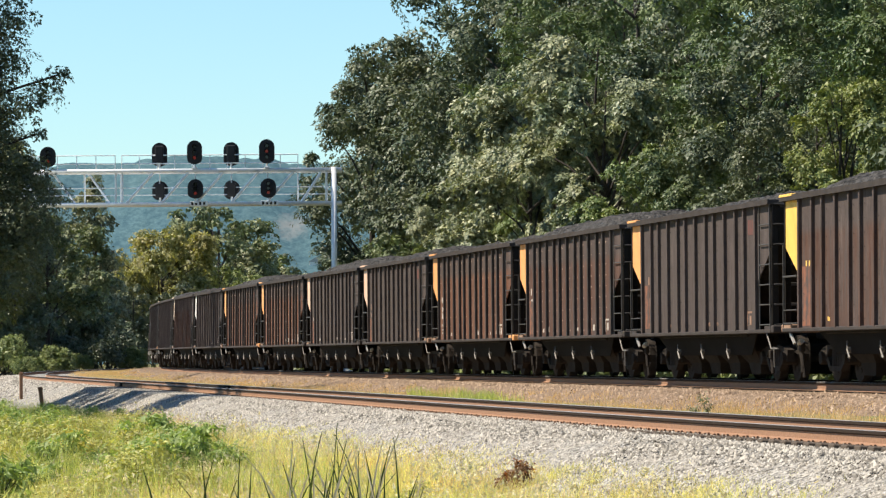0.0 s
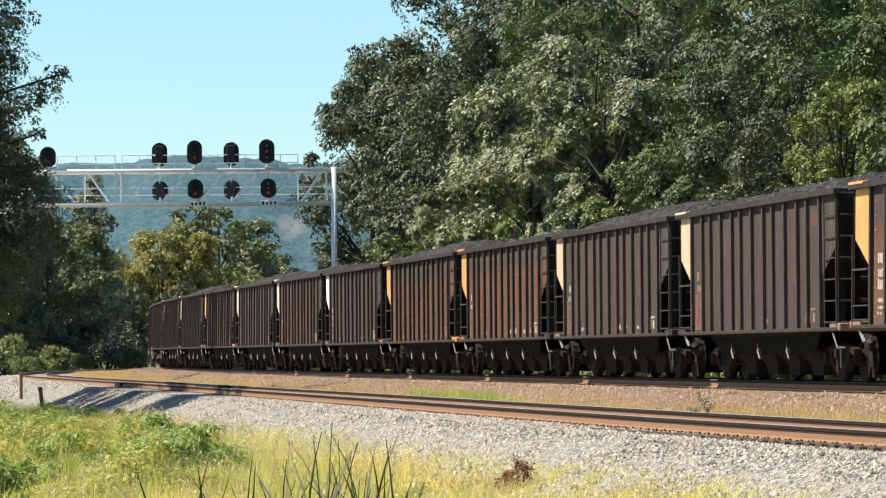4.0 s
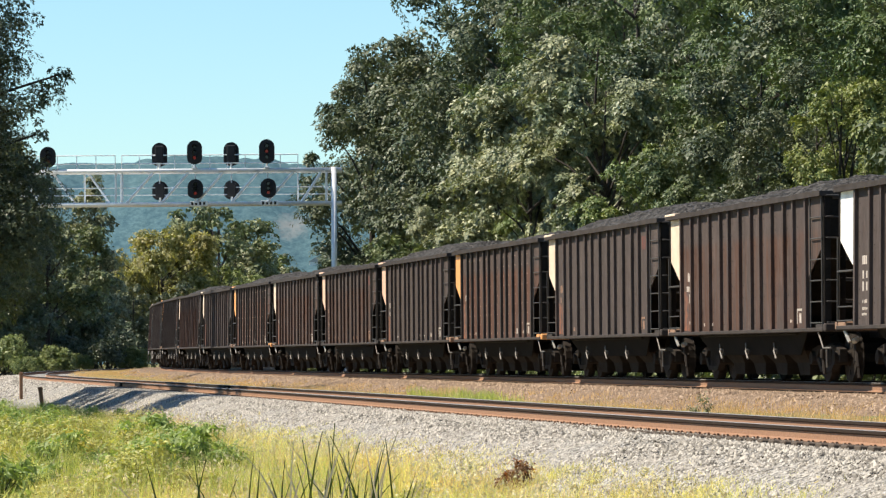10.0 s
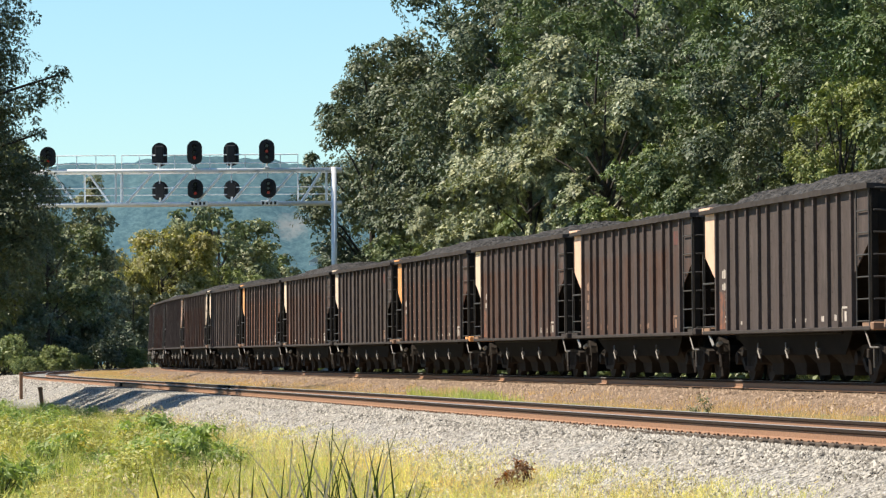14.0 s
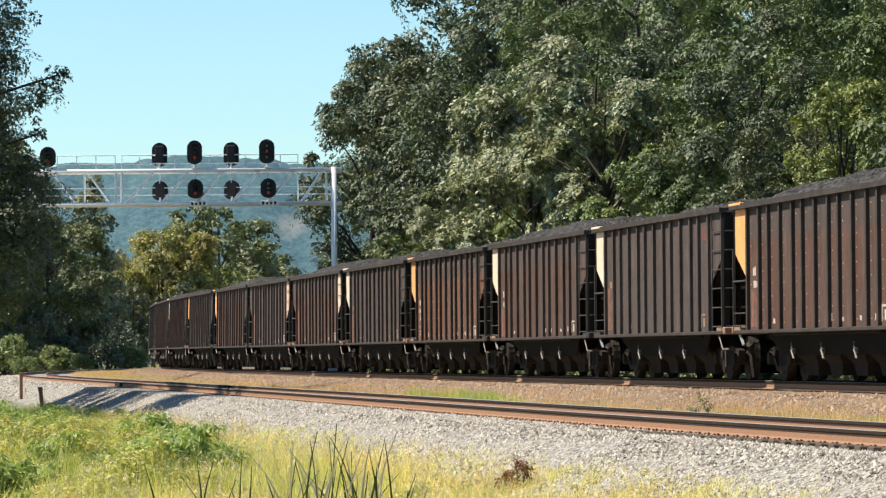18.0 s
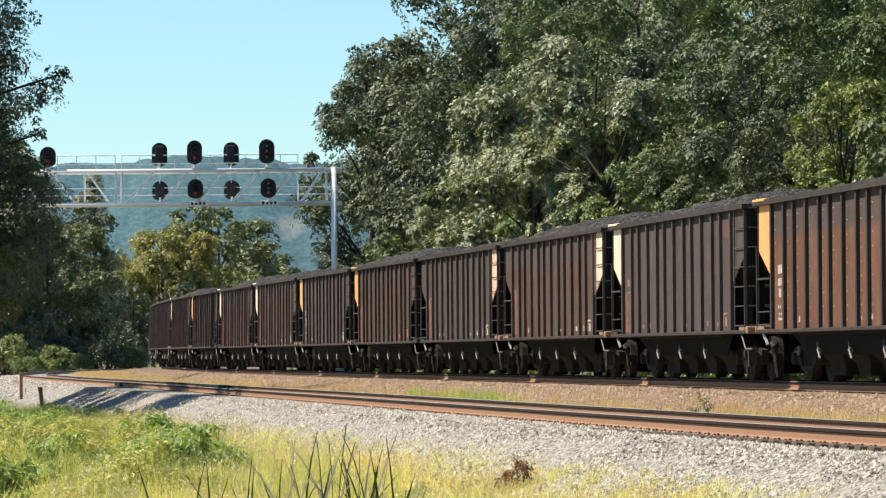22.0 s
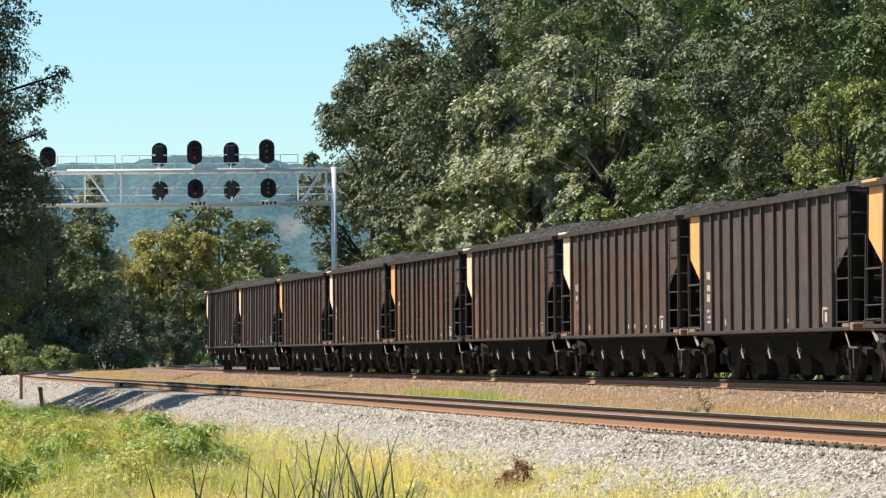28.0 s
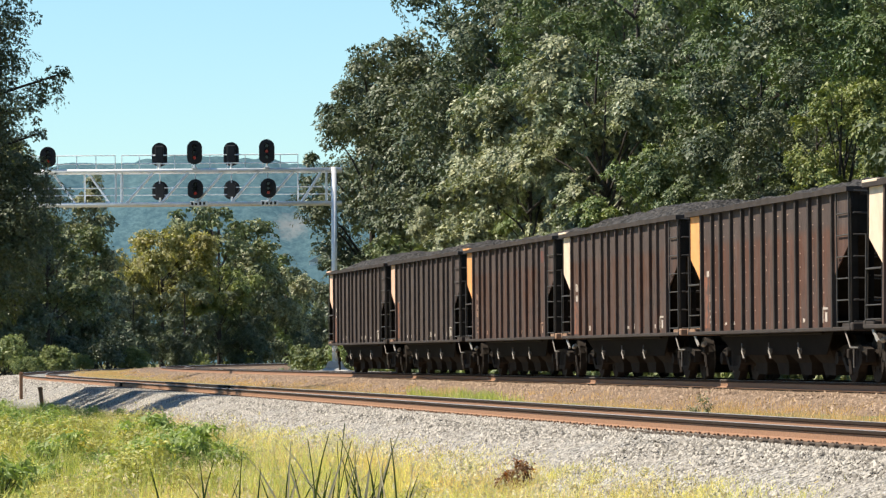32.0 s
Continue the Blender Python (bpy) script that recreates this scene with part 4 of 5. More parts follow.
kind("locust", "feathery bright green locust tree", "tree", lambda: make_tree("locust_tree", 4, 20, 5.6, 4.0, 46, 1.7, 44000, 0.120, LEAF_LOCUST, 0.25, "spread", 0.42, 1.1, sprays=12, flat=0.22))
kind("mid", "mid green leafy tree at the wood's edge", "tree", lambda: make_tree("broadleaf_tree", 5, 12, 4.2, 0.6, 36, 1.4, 42000, 0.145, LEAF_MID, 0.18, aspect=0.65))
kind("bright", "bright green young tree in the sun", "tree", lambda: make_tree("young_tree", 6, 9, 3.2, 0.4, 28, 1.1, 36000, 0.108, LEAF_BRIGHT, 0.12, aspect=0.62))
kind("slim", "slim bright green young tree in full sun", "tree", lambda: make_tree("young_tree", 26, 10.5, 1.7, 0.6, 44, 1.0, 28000, 0.105, LEAF_BRIGHT, 0.12, aspect=0.62))
kind("yellow", "broadleaf tree turning yellow beyond the bend", "tree", lambda: make_tree("broadleaf_tree", 7, 11.5, 4.4, 4.6, 38, 1.7, 22000, 0.205, LEAF_YELLOW, 0.2, aspect=0.65))
kind("far_deep", "dense dark green tree beyond the bend", "tree", lambda: make_tree("broadleaf_tree", 24, 14, 4.6, 0.3, 48, 1.6, 16000, 0.22, LEAF_DARK, 0.2, aspect=0.65))
kind("far_slim", "slim yellow-green tree beyond the bend", "tree", lambda: make_tree("young_tree", 25, 12, 1.7, 1.0, 30, 1.0, 9000, 0.19, LEAF_BRIGHT, 0.14, aspect=0.65))
kind("far_lime", "yellow-green tree beyond the bend", "tree", lambda: make_tree("broadleaf_tree", 23, 12, 4.0, 5.0, 36, 1.5, 18000, 0.21, LEAF_BRIGHT, 0.2, aspect=0.65))
kind("far_dark", "dark green tree beyond the bend", "tree", lambda: make_tree("broadleaf_tree", 8, 14, 5.2, 3.0, 46, 1.7, 16000, 0.235, LEAF_MID, 0.25, aspect=0.65))
kind("far_mid", "green tree beyond the bend", "tree", lambda: make_tree("broadleaf_tree", 9, 12, 5.0, 2.6, 42, 1.7, 17000, 0.235, LEAF_GREY, 0.22, aspect=0.65))
kind("wood_a", "tall dark tree standing behind the wood's edge", "tree", lambda: make_tree("broadleaf_tree", 13, 20, 5.4, 3.0, 54, 2.0, 22000, 0.180, LEAF_DARK, 0.3, aspect=0.65))
kind("wood_b", "tall green locust behind the wood's edge", "tree", lambda: make_tree("locust_tree", 14, 19, 5.4, 4.0, 46, 1.8, 32000, 0.140, LEAF_LOCUST, 0.26, "spread", 0.45, 0.6, sprays=12, flat=0.28))
kind("back", "tall dark tree deep in the wood", "tree", lambda: make_tree("broadleaf_tree", 10, 23, 6.5, 3.0, 54, 2.3, 9000, 0.36, LEAF_DARK, 0.35, aspect=0.65))
kind("thicket", "dark thicket under the far trees", "bush", lambda: make_bush("thicket", 19, 6.5, 4.2, 26, 7000, 0.24, LEAF_DARK, 0.6))
kind("bush", "leafy green bush at the foot of the trees", "bush", lambda: make_bush("bush", 11, 3.2, 2.2, 22, 6500, 0.15, LEAF_BRIGHT, 0.6))
kind("bush_d", "dark green undergrowth bush", "bush", lambda: make_bush("bush", 12, 3.4, 2.6, 22, 4500, 0.19, LEAF_MID, 0.6))


def build_wood():
    rng = np.random.default_rng(21)
    # the tree line on the far side of the train
    plant("edge", -4.0, 234, -0.5, 1.0, 20)
    plant("oak", -0.4, 227, -0.5, 1.05, 310)
    plant("wood_a", 3.6, 240, -0.5, 1.25, 40)
    plant("wood_a", -0.8, 246, -0.5, 1.02, 140)
    plant("oak", 3.0, 220, -0.5, 1.08, 75)
    plant("oak", 5.6, 214, -0.5, 1.12, 200)
    plant("bright", -2.2, 216, -0.6, 0.85, 10)
    plant("mid", -1.0, 212, -0.6, 0.75, 100)
    # first row, from the near end to the far: kind, scale, further from the track
    front = (("bright", 0.8, 2.1), ("slim", 1.0, 0.4), ("oak", 0.50, 1.0), ("oak", 0.60, 0.6), ("oak_b", 0.62, 1.2), ("bright", 0.98, -0.6), ("mid", 0.85, 1.6), ("silver", 0.92, 0.0), ("silver", 1.08, 0.8),
             ("silver", 0.98, 0.2), ("bright", 0.85, 0.0), ("silver", 1.0, 0.9), ("silver", 0.88, 0.9), ("bright", 0.8, 0.3), ("silver", 0.66, 0.8), ("mid", 0.62, 0.4), ("bright", 0.75, 0.8))
    for i, (key, k, back) in enumerate(front):
        x, y, _ = line(36.5 + 5.6 * i, -9.9 - back)
        plant(key, float(x), float(y), -0.65, k, rng.uniform(0, 360))
    second = ("wood_a", "locust", "wood_b", "wood_a", "wood_b", "locust", "wood_a", "wood_b", "locust", "wood_a", "wood_b", "wood_a", "wood_a", "wood_a", "wood_a")
    for i, s in enumerate(np.arange(37.5, 140, 7.5)):
        x, y, _ = line(s, -15 - rng.uniform(0, 2.5))
        plant(second[i % len(second)], float(x), float(y), -0.5, rng.uniform(0.85, 1.1), rng.uniform(0, 360))
    for i, s in enumerate(np.arange(60, 170, 13.0)):
        x, y, _ = line(s, -24 - rng.uniform(0, 4))
        plant("back", float(x), float(y), 0.2, rng.uniform(0.95, 1.1), rng.uniform(0, 360))
    for i, s in enumerate(np.arange(18, 150, 7.5)):
        x, y, _ = line(s, -6.6 - rng.uniform(0, 1.2))
        plant("bush" if i % 3 == 0 else "bush_d", float(x), float(y), -0.85, rng.uniform(0.55, 0.95), rng.uniform(0, 360))
    # beyond the bend; the two wood_a are added out of sight to shade the thickets
    for key, x, y, k in (("far_deep", -30.9, 300, 0.86), ("far_dark", -30.0, 318, 0.95), ("far_deep", -31.2, 335, 0.85), ("far_dark", -36, 330, 1.15), ("far_cone", -28.9, 346, 1.1), ("far_deep", -33.5, 352, 0.95), ("wood_a", -37.5, 362, 0.98), ("wood_a", -38.5, 388, 1.0),
                         ("yellow", -25.6, 378, 1.20), ("far_deep", -22.6, 366, 0.62), ("far_deep", -26.8, 362, 0.60), ("far_deep", -18.6, 384, 0.66), ("far_lime", -20.8, 385, 0.92), ("far_mid", -28.0, 392, 1.0), ("far_dark", -21.5, 402, 1.22), ("far_mid", -20.3, 412, 1.1), ("far_silver", -18.3, 414, 1.06),
                         ("far_slim", -16.3, 430, 1.04), ("far_slim", -17.9, 436, 0.94), ("far_deep", -17.0, 438, 0.94), ("far_deep", -15.0, 441, 0.78), ("far_deep", -13.2, 446, 0.72), ("far_deep", -11.2, 456, 0.74), ("far_dark", -12.5, 452, 0.70), ("far_mid", -10.5, 470, 0.78), ("far_dark", -26, 405, 0.95), ("far_mid", -31, 385, 0.95),
                         ("far_mid", -5.5, 484, 0.8), ("far_dark", -3, 498, 0.75), ("far_dark", 6, 508, 0.8)):
        plant(key, x, y, -0.8, k, rng.uniform(0, 360))
    for x, y, k in ((-30.3, 291, 1.05), (-27.4, 294, 0.78), (-28.9, 289, 0.5), (-25.5, 345, 0.8), (-22, 372, 0.7), (-19, 392, 0.75), (-14, 425, 0.7), (-28, 320, 0.6)):
        plant("bush", x, y, -0.7, k, rng.uniform(0, 360))
    for x, y, k in ((-33, 308, 0.9), (-30.5, 326, 0.9), (-29.5, 340, 0.9), (-28.5, 356, 1.0), (-27, 372, 1.0), (-25, 388, 1.0), (-23, 402, 1.0), (-20, 418, 1.0), (-17, 432, 1.0),
                    (-14, 446, 0.9), (-11, 460, 0.9), (-8, 476, 0.9), (-4, 490, 0.9), (1, 500, 0.9), (-36, 322, 1.1), (-34.7, 345, 1.3), (-37.5, 362, 1.4), (-33.5, 350, 1.2), (-38, 340, 1.4)):
        plant("thicket", x - 0.6, y + 3, -0.9, k, rng.uniform(0, 360), group="thickets beyond the bend")
    # unseen trees off to the left, added to shade those beyond the bend
    for x, y, k in ((-40, 318, 1.1), (-38, 350, 1.15)):
        plant("far_dark", x, y, -0.8, k, rng.uniform(0, 360))
    # a taller unseen row, added for the same shade
    for x, y in ((-36.3, 300), (-36.8, 314), (-37.6, 328), (-38.2, 342)):
        plant("wood_a", x, y, -0.8, 1.12, 7 * y)
    # the dark tree beside the near track, and those behind it
    global OVERHANG
    OVERHANG = plant("overhang", -17.4, 124, -1.4, 0.97, 0, "big dark oak overhanging the near track, seen against the light")
    plant("back", -19.5, 111, -1.4, 0.85, 130)
    plant("back", -21, 140, -1.4, 1.0, 250)
    plant("mid", -15.6, 131, 0.2, 0.72, 30)


build_wood()


# ---- grass ----
def blades(xyz, h, w, rng, lean=0.35):
    n = len(xyz)
    a = rng.uniform(0, 2 * math.pi, n)
    side = np.stack([np.cos(a), np.sin(a), np.zeros(n)], 1) * (w / 2)[:, None]
    b = rng.uniform(0, 2 * math.pi, n)
    bend = np.stack([np.cos(b), np.sin(b), np.zeros(n)], 1) * (h * lean * rng.random(n))[:, None]
    up = np.stack([np.zeros(n), np.zeros(n), h], 1)
    q = np.stack([xyz - side, xyz + side, xyz + up + bend], 1)
    return q.reshape(-1, 3)


def plumes(xyz, h, rng, grains=9):
    """Nodding seed heads: a thread of a stem each, with small loose grains along its top third."""
    n = len(xyz)
    a = rng.uniform(0, 2 * math.pi, n)
    out = np.stack([np.cos(a), np.sin(a), np.zeros(n)], 1) * (h * rng.uniform(0.15, 0.6, n))[:, None]
    tip = xyz + out + np.stack([np.zeros(n), np.zeros(n), h], 1)
    side = np.stack([-np.sin(a), np.cos(a), np.zeros(n)], 1) * 0.0022
    stem = np.stack([xyz - side, xyz + side, tip], 1)
    t = rng.uniform(0.66, 1.04, (n, grains, 1))
    c = xyz[:, None] + (tip - xyz)[:, None] * t + rng.normal(0, 0.012, (n, grains, 3))
    u = rng.normal(0, 0.011, (n, grains, 3)) + np.array([0, 0, 0.012])
    v = rng.normal(0, 0.009, (n, grains, 3))
    q = np.stack([c - v, c + v, c + u * 1.6], 2).reshape(-1, 3, 3)
    return np.concatenate([stem, q]).reshape(-1, 3)


SEED_STRAW = leaf_mat("straw_seed_head", (0.42, 0.36, 0.21), (0.66, 0.58, 0.36), (0.17, 0.165, 0.14), 0.7, 0.3)


def strip(n, s0, s1, d0, d1, rng, bias=1.0):
    s = s0 + (s1 - s0) * rng.random(n) ** bias
    d = d0 + (d1 - d0) * rng.random(n)
    x, y, _ = line(s, d)
    return np.stack([x, y, bed_z(d, s) - 0.02], 1), s, d


def tufted(n, tufts, s0, s1, d0, d1, rng, bias, spread):
    """Blade roots gathered in tufts, with the tuft's own height."""
    _, s, d = strip(tufts, s0, s1, d0, d1, rng, bias)
    k = rng.choice(tufts, n)
    s, d = s[k] + rng.normal(0, spread, n), d[k] + rng.normal(0, spread * 0.7, n)
    d = np.clip(d, d0 - 0.25, d1 + 0.3)
    x, y, _ = line(s, d)
    return np.stack([x, y, bed_z(d, s) - 0.02], 1), s, d, rng.uniform(0.6, 1.3, tufts)[k]


GRASS_OLIVE = leaf_mat("olive_grass", (0.230, 0.257, 0.081), (0.567, 0.567, 0.216), (0.19, 0.20, 0.08), 0.6, 0.45)


def build_grass():
    rng = np.random.default_rng(31)
    p, s, d = strip(90000, -62, 60, 11.7, 20, rng, 1.2)
    h = rng.uniform(0.22, 0.5, len(p)) * np.clip((d - 11.2) / 1.6, 0.3, 1)
    q, s, d, tall = tufted(70000, 1500, -62, 60, 11.7, 18, rng, 1.2, 0.13)
    p, h = np.concatenate([p, q]), np.concatenate([h, rng.uniform(0.3, 0.55, len(q)) * tall * np.clip((d - 11.0) / 1.5, 0.35, 1)])
    tagged(new("tall_grass", quads("tall_grass", blades(p, h, rng.uniform(0.007, 0.017, len(p)), rng, 1.3), GRASS_GREEN, 3)), "tall yellow-green grass on the bank below the ballast", "grass", kind="stuff")
    p, s, d, tall = tufted(56000, 1300, -62, 40, 11.3, 17, rng, 1.2, 0.16)
    h = rng.uniform(0.25, 0.6, len(p)) * tall * np.clip((d - 10.9) / 1.6, 0.3, 1)
    tagged(new("dry_grass", quads("dry_grass", blades(p, h, rng.uniform(0.004, 0.008, len(p)), rng, 0.6), GRASS_DRY, 3)), "straw-coloured seeding grass among the green", "grass", kind="stuff")
    p, s, d, tall = tufted(3600, 520, -62, 30, 11.5, 17, rng, 1.1, 0.2)
    h = rng.uniform(0.34, 0.72, len(p)) * tall * np.clip((d - 10.7) / 1.6, 0.4, 1)
    tagged(new("seed_heads", quads("seed_heads", plumes(p, h, rng), SEED_STRAW, 3)), "pale seed heads nodding over the grass", "grass", kind="stuff")
    p, s, d, tall = tufted(26000, 420, -30, 50, 12.6, 19, rng, 1.0, 0.2)
    tagged(new("tall_grass", quads("tall_grass", blades(p, rng.uniform(0.5, 0.95, len(p)) * tall * np.clip((d - 11.8) / 2, 0.3, 1), rng.uniform(0.006, 0.013, len(p)), rng, 0.5), GRASS_OLIVE, 3)), "tall olive grass stems among the weeds", "grass", kind="stuff")
    p, s, d, tall = tufted(34000, 700, -62, 6, 10.9, 12.6, rng, 1.0, 0.2)
    tagged(new("tall_grass", quads("tall_grass", blades(p, rng.uniform(0.10, 0.32, len(p)) * tall * np.clip((d - 10.4) / 1.6, 0.25, 1), rng.uniform(0.004, 0.009, len(p)), rng, 1.1), GRASS_GREEN, 3)), "pale grass creeping up over the foot of the ballast", "grass", kind="stuff")
    p, s, d, tall = tufted(66000, 1600, -40, 240, 2.8, 6.2, rng, 1.3, 0.22)
    tagged(new("dry_grass", quads("dry_grass", blades(p, rng.uniform(0.05, 0.18, len(p)) * tall, rng.uniform(0.007, 0.016, len(p)), rng, 0.9), GRASS_DRY, 3)), "short dry grass between the two tracks", "grass", kind="stuff")
    p, s, d = strip(1500, 11.0, 13.6, 5.1, 6.1, rng)
    p2, s, d = strip(700, 18.4, 19.8, 5.2, 6.1, rng)
    p3, s, d = strip(300, 8.2, 9.2, 5.2, 6.1, rng)
    p = np.concatenate([p, p2, p3])
    tagged(new("green_tuft", quads("green_tuft", blades(p, rng.uniform(0.15, 0.42, len(p)), rng.uniform(0.010, 0.02, len(p)), rng), GRASS_OLIVE, 3)), "green grass tufts between the tracks", "grass", kind="stuff")


build_grass()


# ---- stones, ties, weeds ----
def stones(n, s0, s1, d0, d1, size, rng, bias):
    """Angular stones, half sunk in the bed."""
    p, s, d = strip(n, s0, s1, d0, d1, rng, bias)
    base = np.array([(1, 0, -0.2), (0, 1, -0.2), (-1, 0, -0.2), (0, -1, -0.2), (0, 0, 0.9)], float)
    tri = np.array([(0, 1, 4), (1, 2, 4), (2, 3, 4), (3, 0, 4)])
    r = size * rng.uniform(0.5, 1.3, (n, 1, 1)) * rng.uniform(0.65, 1.2, (n, 5, 1))
    turn = rng.uniform(0, 2 * math.pi, n)
    o = base + rng.normal(0, 0.25, (n, 5, 3))
    c, q = np.cos(turn)[:, None], np.sin(turn)[:, None]
    o = np.stack([o[..., 0] * c - o[..., 1] * q, o[..., 0] * q + o[..., 1] * c, o[..., 2]], -1)
    v = p[:, None, :] + o * r + np.array([0, 0, 0.015])
    f = tri[None] + (np.arange(n) * 5)[:, None, None]
    return v.reshape(-1, 3), f.reshape(-1, 3)


def build_stones():
    rng = np.random.default_rng(51)
    v, f = stones(110000, -48, 75, 9.02, 12.6, 0.025, rng, 1.25)
    tagged(new("ballast_stones", indexed("ballast_stones", v, f, M_STONE)), "loose light grey crushed stone on the ballast shoulder", "gravel", kind="stuff")
    v, f = stones(8000, 80, 175, 9.05, 12.2, 0.045, rng, 1.0)
    tagged(new("ballast_stones", indexed("ballast_stones", v, f, M_STONE)), "loose light grey crushed stone where the near track bends away", "gravel", kind="stuff")
    v, f = stones(26000, -30, 120, 0.95, 3.6, 0.034, rng, 1.25)
    tagged(new("ballast_stones", indexed("ballast_stones", v, f, M_STONE2)), "loose brown crushed stone beside the train's track", "gravel", kind="stuff")


build_stones()
build_ties(TRACK_NEAR, NEAR, DROP, -48, 72, 0.5)
build_ties(TRACK_FAR, 0.0, 0.0, -20, 90, 0.5)


def build_fastenings():
    """Tie plates with their spikes along the rail that faces the bank."""
    bm = box(bmesh.new(), -0.09, 0.09, 0.07, 0.17, -0.19, -0.170, 0.004)
    box(bm, -0.070, -0.045, 0.075, 0.10, -0.172, -0.142, 0.004)
    box(bm, 0.045, 0.070, 0.09, 0.12, -0.172, -0.148, 0.004)
    me = bpy.data.meshes.new("tie_plate")
    bm.to_mesh(me)
    bm.free()
    me.materials.append(M_PLATE)
    s = -48.0
    while s < 72:
        child("tie_plate", me, TRACK_NEAR, "", on_line(s, NEAR + 0.7525, DROP))
        s += 0.5


build_fastenings()


def build_joint(s, d, z, length, name, label):
    bm = box(bmesh.new(), -length / 2, length / 2, -0.05, 0.09, -0.16, -0.005, 0.01)
    for i in range(4):
        x = (-0.36 + 0.24 * i) * length
        rod(bm, (x, 0.07, -0.09), (x, 0.10, -0.09), 0.02, 6)
    ob = new(name, bpy.data.meshes.new(name))
    bm.to_mesh(ob.data)
    bm.free()
    ob.data.materials.append(M_BLACK)
    ob.matrix_basis = on_line(s, d, z)
    tagged(ob, label, "rail joint", "rail joints")


build_joint(50.8, NEAR - 0.7525, DROP, 10.0, "rail_joint", "black insulated joint bar bolted to the rail")
build_joint(68.2, NEAR + 0.7525, DROP, 2.4, "rail_joint", "short dark joint bar bolted to the rail")


def build_stake(x, y, z, h, lean):
    bm = box(bmesh.new(), -0.06, 0.06, -0.05, 0.05, -0.2, h, 0.008)
    box(bm, -0.075, 0.075, -0.065, 0.065, h - 0.10, h - 0.03, 0.008)
    ob = new("marker_stake", bpy.data.meshes.new("marker_stake"))
    bm.to_mesh(ob.data)
    bm.free()
    ob.data.materials.append(M_RAILRUST)
    ob.matrix_basis = pose(x, y, z, 0, lean, 15)
    tagged(ob, "rusty steel stake standing in the ballast bank", "stake", "marker stakes")


build_stake(-12.7, 132, -0.95, 0.62, -6)
build_stake(-16.3, 161, -0.80, 0.85, 0)

kind("weed", "leafy green weed on the bank", "weed", lambda: make_bush("weed", 61, 0.95, 0.7, 24, 2200, 0.060, WEED_GREEN, 0.45))
kind("weed_b", "bushy yellow-green weed on the bank", "weed", lambda: make_bush("weed", 62, 0.8, 0.8, 24, 2200, 0.056, WEED_PALE, 0.4))
kind("stalk", "dark green weed standing alone between the tracks", "weed", lambda: make_bush("weed", 66, 0.95, 0.24, 12, 420, 0.05, LEAF_MID, 0.3))
kind("weed_c", "dark green weed with long narrow leaves", "weed", lambda: make_bush("weed", 65, 1.05, 0.6, 16, 1100, 0.092, WEED_DARK, 0.28))
kind("goldenrod", "goldenrod with yellow flower heads", "weed", lambda: make_bush("goldenrod", 63, 1.0, 0.5, 20, 1663, 0.057, FLOWER_YELLOW, 0.5))
kind("dead_weed", "withered red-brown weed on the bank", "weed", lambda: make_bush("dead_weed", 64, 0.62, 0.36, 13, 620, 0.062, LEAF_RED, 0.5))
WEED_DARK = leaf_mat("dark_weed_leaf", (0.105, 0.150, 0.045), (0.315, 0.390, 0.128))
WEED_GREEN = leaf_mat("weed_leaf", (0.19, 0.195, 0.062), (0.45, 0.44, 0.16), (0.20, 0.205, 0.08))
WEED_PALE = leaf_mat("pale_weed_leaf", (0.25, 0.25, 0.09), (0.49, 0.48, 0.20), (0.19, 0.19, 0.09))
FLOWER_YELLOW = leaf_mat("goldenrod_flower", (0.17, 0.17, 0.045), (0.52, 0.40, 0.08))


def build_weeds():
    rng = np.random.default_rng(71)
    for i in range(120):
        y = rng.uniform(52, 112)
        x = -y * rng.uniform(0.052, 0.112)
        lx = np.interp(y, LINE_Y, LINE_X)
        d = lx - x
        if d < 12.2:
            continue
        k = rng.uniform(0.5, 1.25) * min(1.0, 0.55 + (d - 12.2) * 0.25)
        key = ("weed", "weed_c", "weed_b", "weed_c", "weed", "weed_c")[i % 6]
        plant(key, x, y, float(bed_z(d)) - 0.03, k, rng.uniform(0, 360), group="weeds on the bank")
    for i in range(46):
        s, d = rng.uniform(-48, 20), rng.uniform(12.6, 16)
        x, y, _ = line(s, d)
        plant("weed_b" if i % 3 else "weed", float(x), float(y), float(bed_z(d)) - 0.03, rng.uniform(0.28, 0.55), rng.uniform(0, 360), group="weeds on the bank")
    for x, y, k in ((-5.97, 68, 1.0), (-6.25, 71, 0.9), (-5.75, 66, 0.8)):
        plant("goldenrod", x, y, -1.45, k, 60 * x, group="weeds on the bank")
    plant("dead_weed", 0.90, 50.0, -1.13, 0.74, 0)
    plant("dead_weed", 0.77, 50.1, -1.14, 0.55, 120)
    for s, d, k in ((-9.4, 5.2, 0.6), (-8.9, 5.3, 0.36), (-5.8, 5.2, 0.3), (0.7, 5.2, 0.22), (60, 4.6, 0.3)):
        x, y, _ = line(s, d)
        plant("stalk", float(x), float(y), float(bed_z(d)) - 0.03, k * 1.0, 50 * s)


build_weeds()


BLADES = []


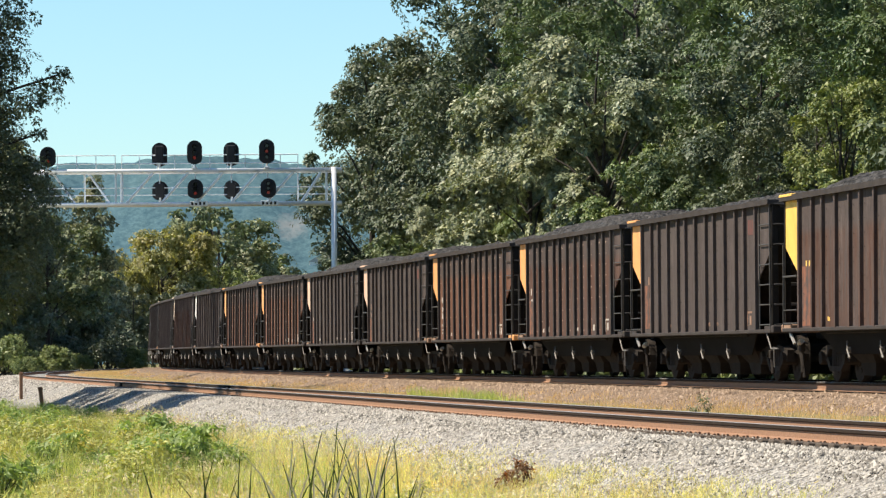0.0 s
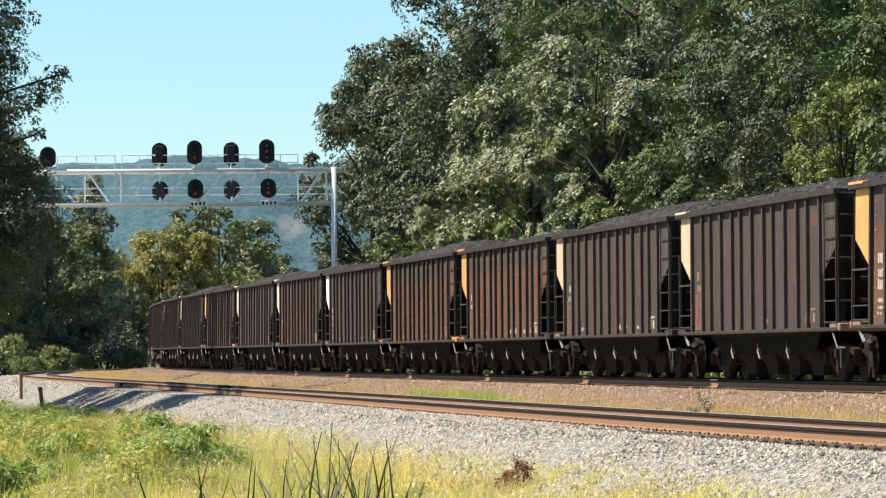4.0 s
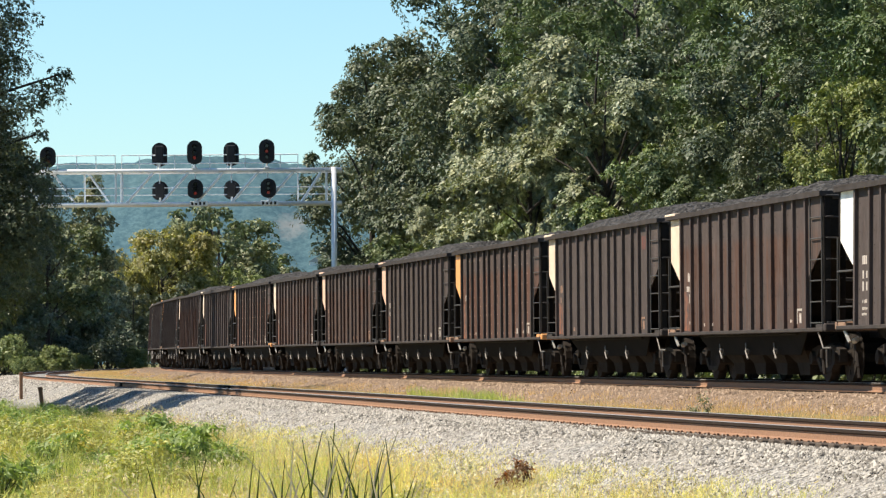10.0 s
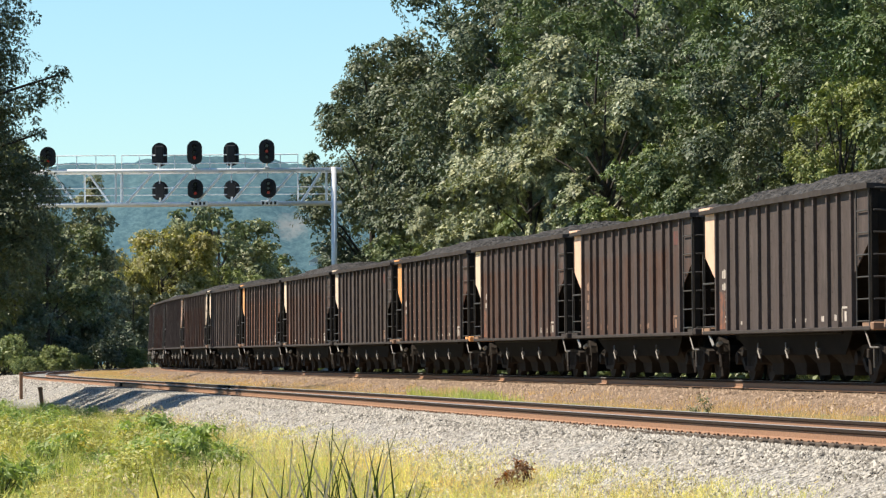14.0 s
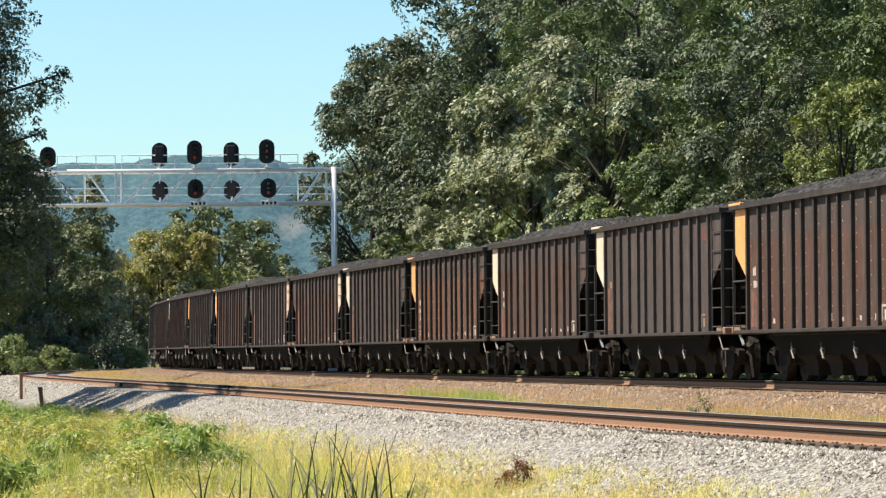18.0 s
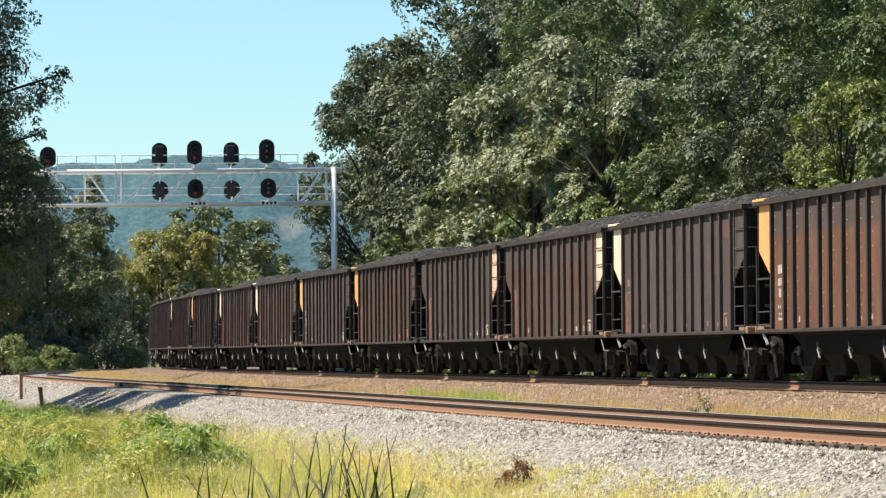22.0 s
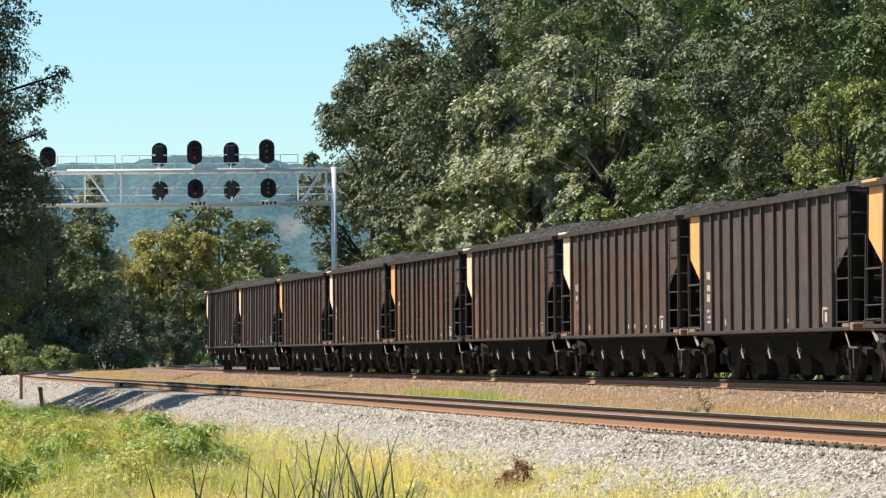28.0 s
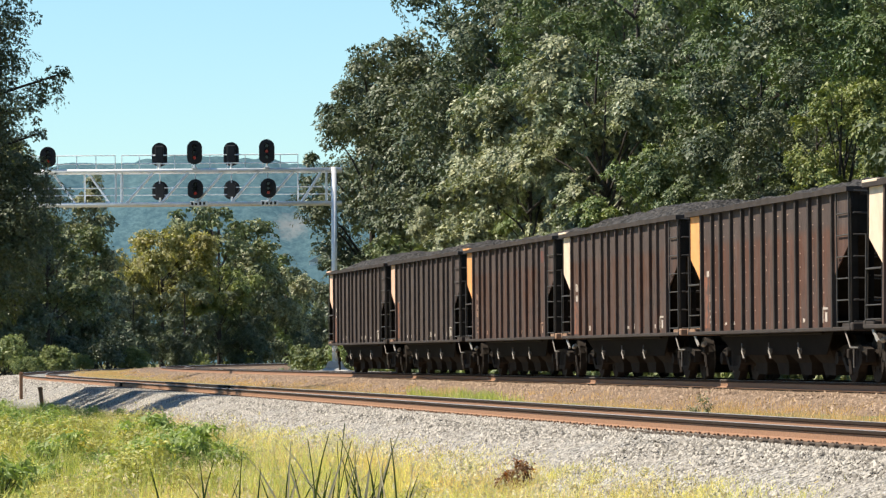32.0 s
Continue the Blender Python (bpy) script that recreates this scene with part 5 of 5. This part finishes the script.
def build_cattails():
    rng = np.random.default_rng(81)
    meshes = []
    for v in range(6):
        verts, faces, n = [], [], 8
        h, curl = 1.25, (0.10, 0.22, 0.40, 0.16, 0.7, 1.3)[v]
        for i in range(n + 1):
            t = i / n
            w = 0.0092 * (1 - t ** 3) * (0.8 + 0.4 * t) + 0.001
            x = curl * h * 0.6 * t ** 2.4
            z = h * (t - 0.25 * min(curl, 1.2) * t ** 4)
            verts += [(x - 0.75 * w, -0.65 * w, z), (x + 0.003, -0.003, z), (x + 0.75 * w, 0.65 * w, z)]
        for i in range(n):
            for j in range(2):
                a = i * 3 + j
                faces.append((a, a + 1, a + 4, a + 3))
        meshes.append((verts, faces))
    green = [mesh_from("blade", a, b, BLADE_GREEN, True) for a, b in meshes]
    dry = [mesh_from("blade", a, b, BLADE_DRY, True) for a, b in meshes]
    # clumps: side offset per metre of distance, distance, blades, height
    for lat, y, n, top in ((-0.0575, 25.0, 15, 1.0), (-0.0525, 26.5, 12, 0.97), (-0.0310, 25.5, 26, 1.12), (-0.0225, 26.5, 28, 1.12), (-0.0145, 26.0, 24, 1.06), (-0.040, 28, 9, 0.94), (-0.069, 27, 6, 0.87), (-0.005, 27, 6, 0.9)):
        clump = tagged(new("cattail_clump"), "clump of narrow cattail leaves, some dead and bleached", "cattail", "cattails in the ditch")
        clump.matrix_basis = pose(lat * y, y, -1.5)
        for i in range(n + (10 if lat < -0.055 and y < 26 else 3 if lat > -0.035 else 0)):
            bleached = i >= n or rng.random() < 0.24
            me = (dry if bleached else green)[int(rng.choice(6, p=(0.24, 0.21, 0.2, 0.16, 0.12, 0.07) if i < n else (0, 0, 0, 0, 0.4, 0.6)))]
            k = top * rng.uniform(0.68, 1.06) * (1 if i < n else 0.8)
            m = pose(rng.uniform(-0.14, 0.14), rng.uniform(-0.3, 0.3), 0, rng.uniform(-9, 9), rng.uniform(-9, 9), rng.choice((0, 180)) + rng.uniform(-50, 50)) @ Matrix.Diagonal((k * 1.15, k * 1.15, k * 1.15, 1))
            ob = child("blade", me, clump, "bleached dead blade" if bleached else "", m)
            BLADES.append((ob, m, rng.uniform(0, 6.28), rng.uniform(0.7, 1.3)))


build_cattails()


# ---- distance ----
def build_hill():
    rng = np.random.default_rng(41)
    n, m = 440, 24
    xs = np.linspace(-900, 900, n)
    v = []
    for j in range(m):
        t = j / (m - 1)
        for x in xs:
            ridge = 118 + 3.2 * math.exp(-((x + 128) / 28) ** 2) + math.sin(x / 9) + 0.8 * math.sin(x / 31 + 1) - 0.05 * max(0, -150 - x) - 0.05 * max(0, x - 200)
            z = -5 + ridge * (1 - (1 - t) ** 1.6)
            v.append((x, 1900 + 500 * t + 20 * math.sin(x / 50 + 3 * t), z + rng.uniform(-1.3, 1.3)))
    f = [(j * n + i, j * n + i + 1, (j + 1) * n + i + 1, (j + 1) * n + i) for j in range(m - 1) for i in range(n - 1)]
    m_ = Mat("haze_blue_wooded_slope", 1.0, 0, 0.0)
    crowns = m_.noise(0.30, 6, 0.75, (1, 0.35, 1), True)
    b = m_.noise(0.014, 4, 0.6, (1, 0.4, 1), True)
    # haze over the distance is put into these blue-green crown colours
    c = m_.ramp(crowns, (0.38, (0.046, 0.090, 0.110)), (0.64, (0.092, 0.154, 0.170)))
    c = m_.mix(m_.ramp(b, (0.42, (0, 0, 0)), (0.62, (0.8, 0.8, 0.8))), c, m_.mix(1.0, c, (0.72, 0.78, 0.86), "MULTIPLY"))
    # bare rocky slope
    far = m_.n.new("ShaderNodeVectorMath")
    far.operation = "DISTANCE"
    m_.l.new(m_.coords((1, 0.12, 1), True), far.inputs[0])
    far.inputs[1].default_value = (-77, 258, 66)
    rock = m_.math("ADD", m_.math("DIVIDE", far.outputs["Value"], 24.0), m_.math("MULTIPLY", m_.noise(0.10, 6, 0.75, (1, 0.3, 0.6), True), 1.1))
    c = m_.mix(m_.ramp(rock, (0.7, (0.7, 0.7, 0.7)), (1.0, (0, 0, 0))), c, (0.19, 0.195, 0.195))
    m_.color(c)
    tagged(new("backdrop", mesh_from("backdrop", v, f, m_.m, True)), "long wooded ridge, distance haze painted in as blue-green", "hill", kind="structure")


build_hill()


def build_house():
    house = tagged(new("distant_house"), "small white house on the wooded slope far away", "house")
    house.matrix_basis = pose(-62, 2045, 43)
    part("wall", box(bmesh.new(), -3.4, 3.4, -3, 3, -9, 4.0, 0.05), M_WHITE, house)
    part("roof", prism(bmesh.new(), [(-3.8, 4.0), (3.8, 4.0), (0.6, 6.2), (-0.6, 6.2)], -3.4, 3.4), M_CONC, house, "pale grey roof")


build_house()


# ---- what moves ----
def gust(t, phase, speed):
    return 0.6 * math.sin(1.9 * speed * t + phase) + 0.4 * math.sin(3.7 * speed * t + 2 * phase)


def motions():
    times = [0.5 * i for i in range(65)]
    for k, car in enumerate(CARS):
        walk(car, [(t, car_pose(k, t)) for t in times])
    # wheels: all turn alike, so they share one set of keys
    sets = [w for car in CARS for b in car.children if b.name.startswith("bogie") for w in b.children if w.name.startswith("wheelset")]
    walk(sets[0], [(i / FPS, Matrix.Rotation((travel(i / FPS) / 0.457) % (2 * math.pi), 4, "Y")) for i in range(32 * FPS + 1)])
    keys = sets[0].animation_data
    for w in sets[1:]:
        w.rotation_mode = "QUATERNION"
        own = w.animation_data_create()
        own.action = keys.action
        own.action_slot = keys.action_slot
    # blades and the overhanging crown stir in the wind
    for ob, m, phase, speed in BLADES:
        flat = Matrix.LocRotScale(m.translation, m.to_quaternion(), None)
        rows = []
        for i in range(81):
            t = 0.4 * i
            rows.append((t, Matrix.Translation(m.translation) @ pose(0, 0, 0, 0, 2.2 * gust(t, phase, speed), 0) @ flat.to_quaternion().to_matrix().to_4x4()))
        walk(ob, rows)
    crown = [c for c in OVERHANG.children if c.name.startswith("crown")][0]
    walk(crown, [(0.4 * i, pose(0, 0, 0, 0.35 * gust(0.4 * i, 1.0, 0.6), 0.35 * gust(0.4 * i, 0.0, 0.7), 0)) for i in range(81)])


motions()
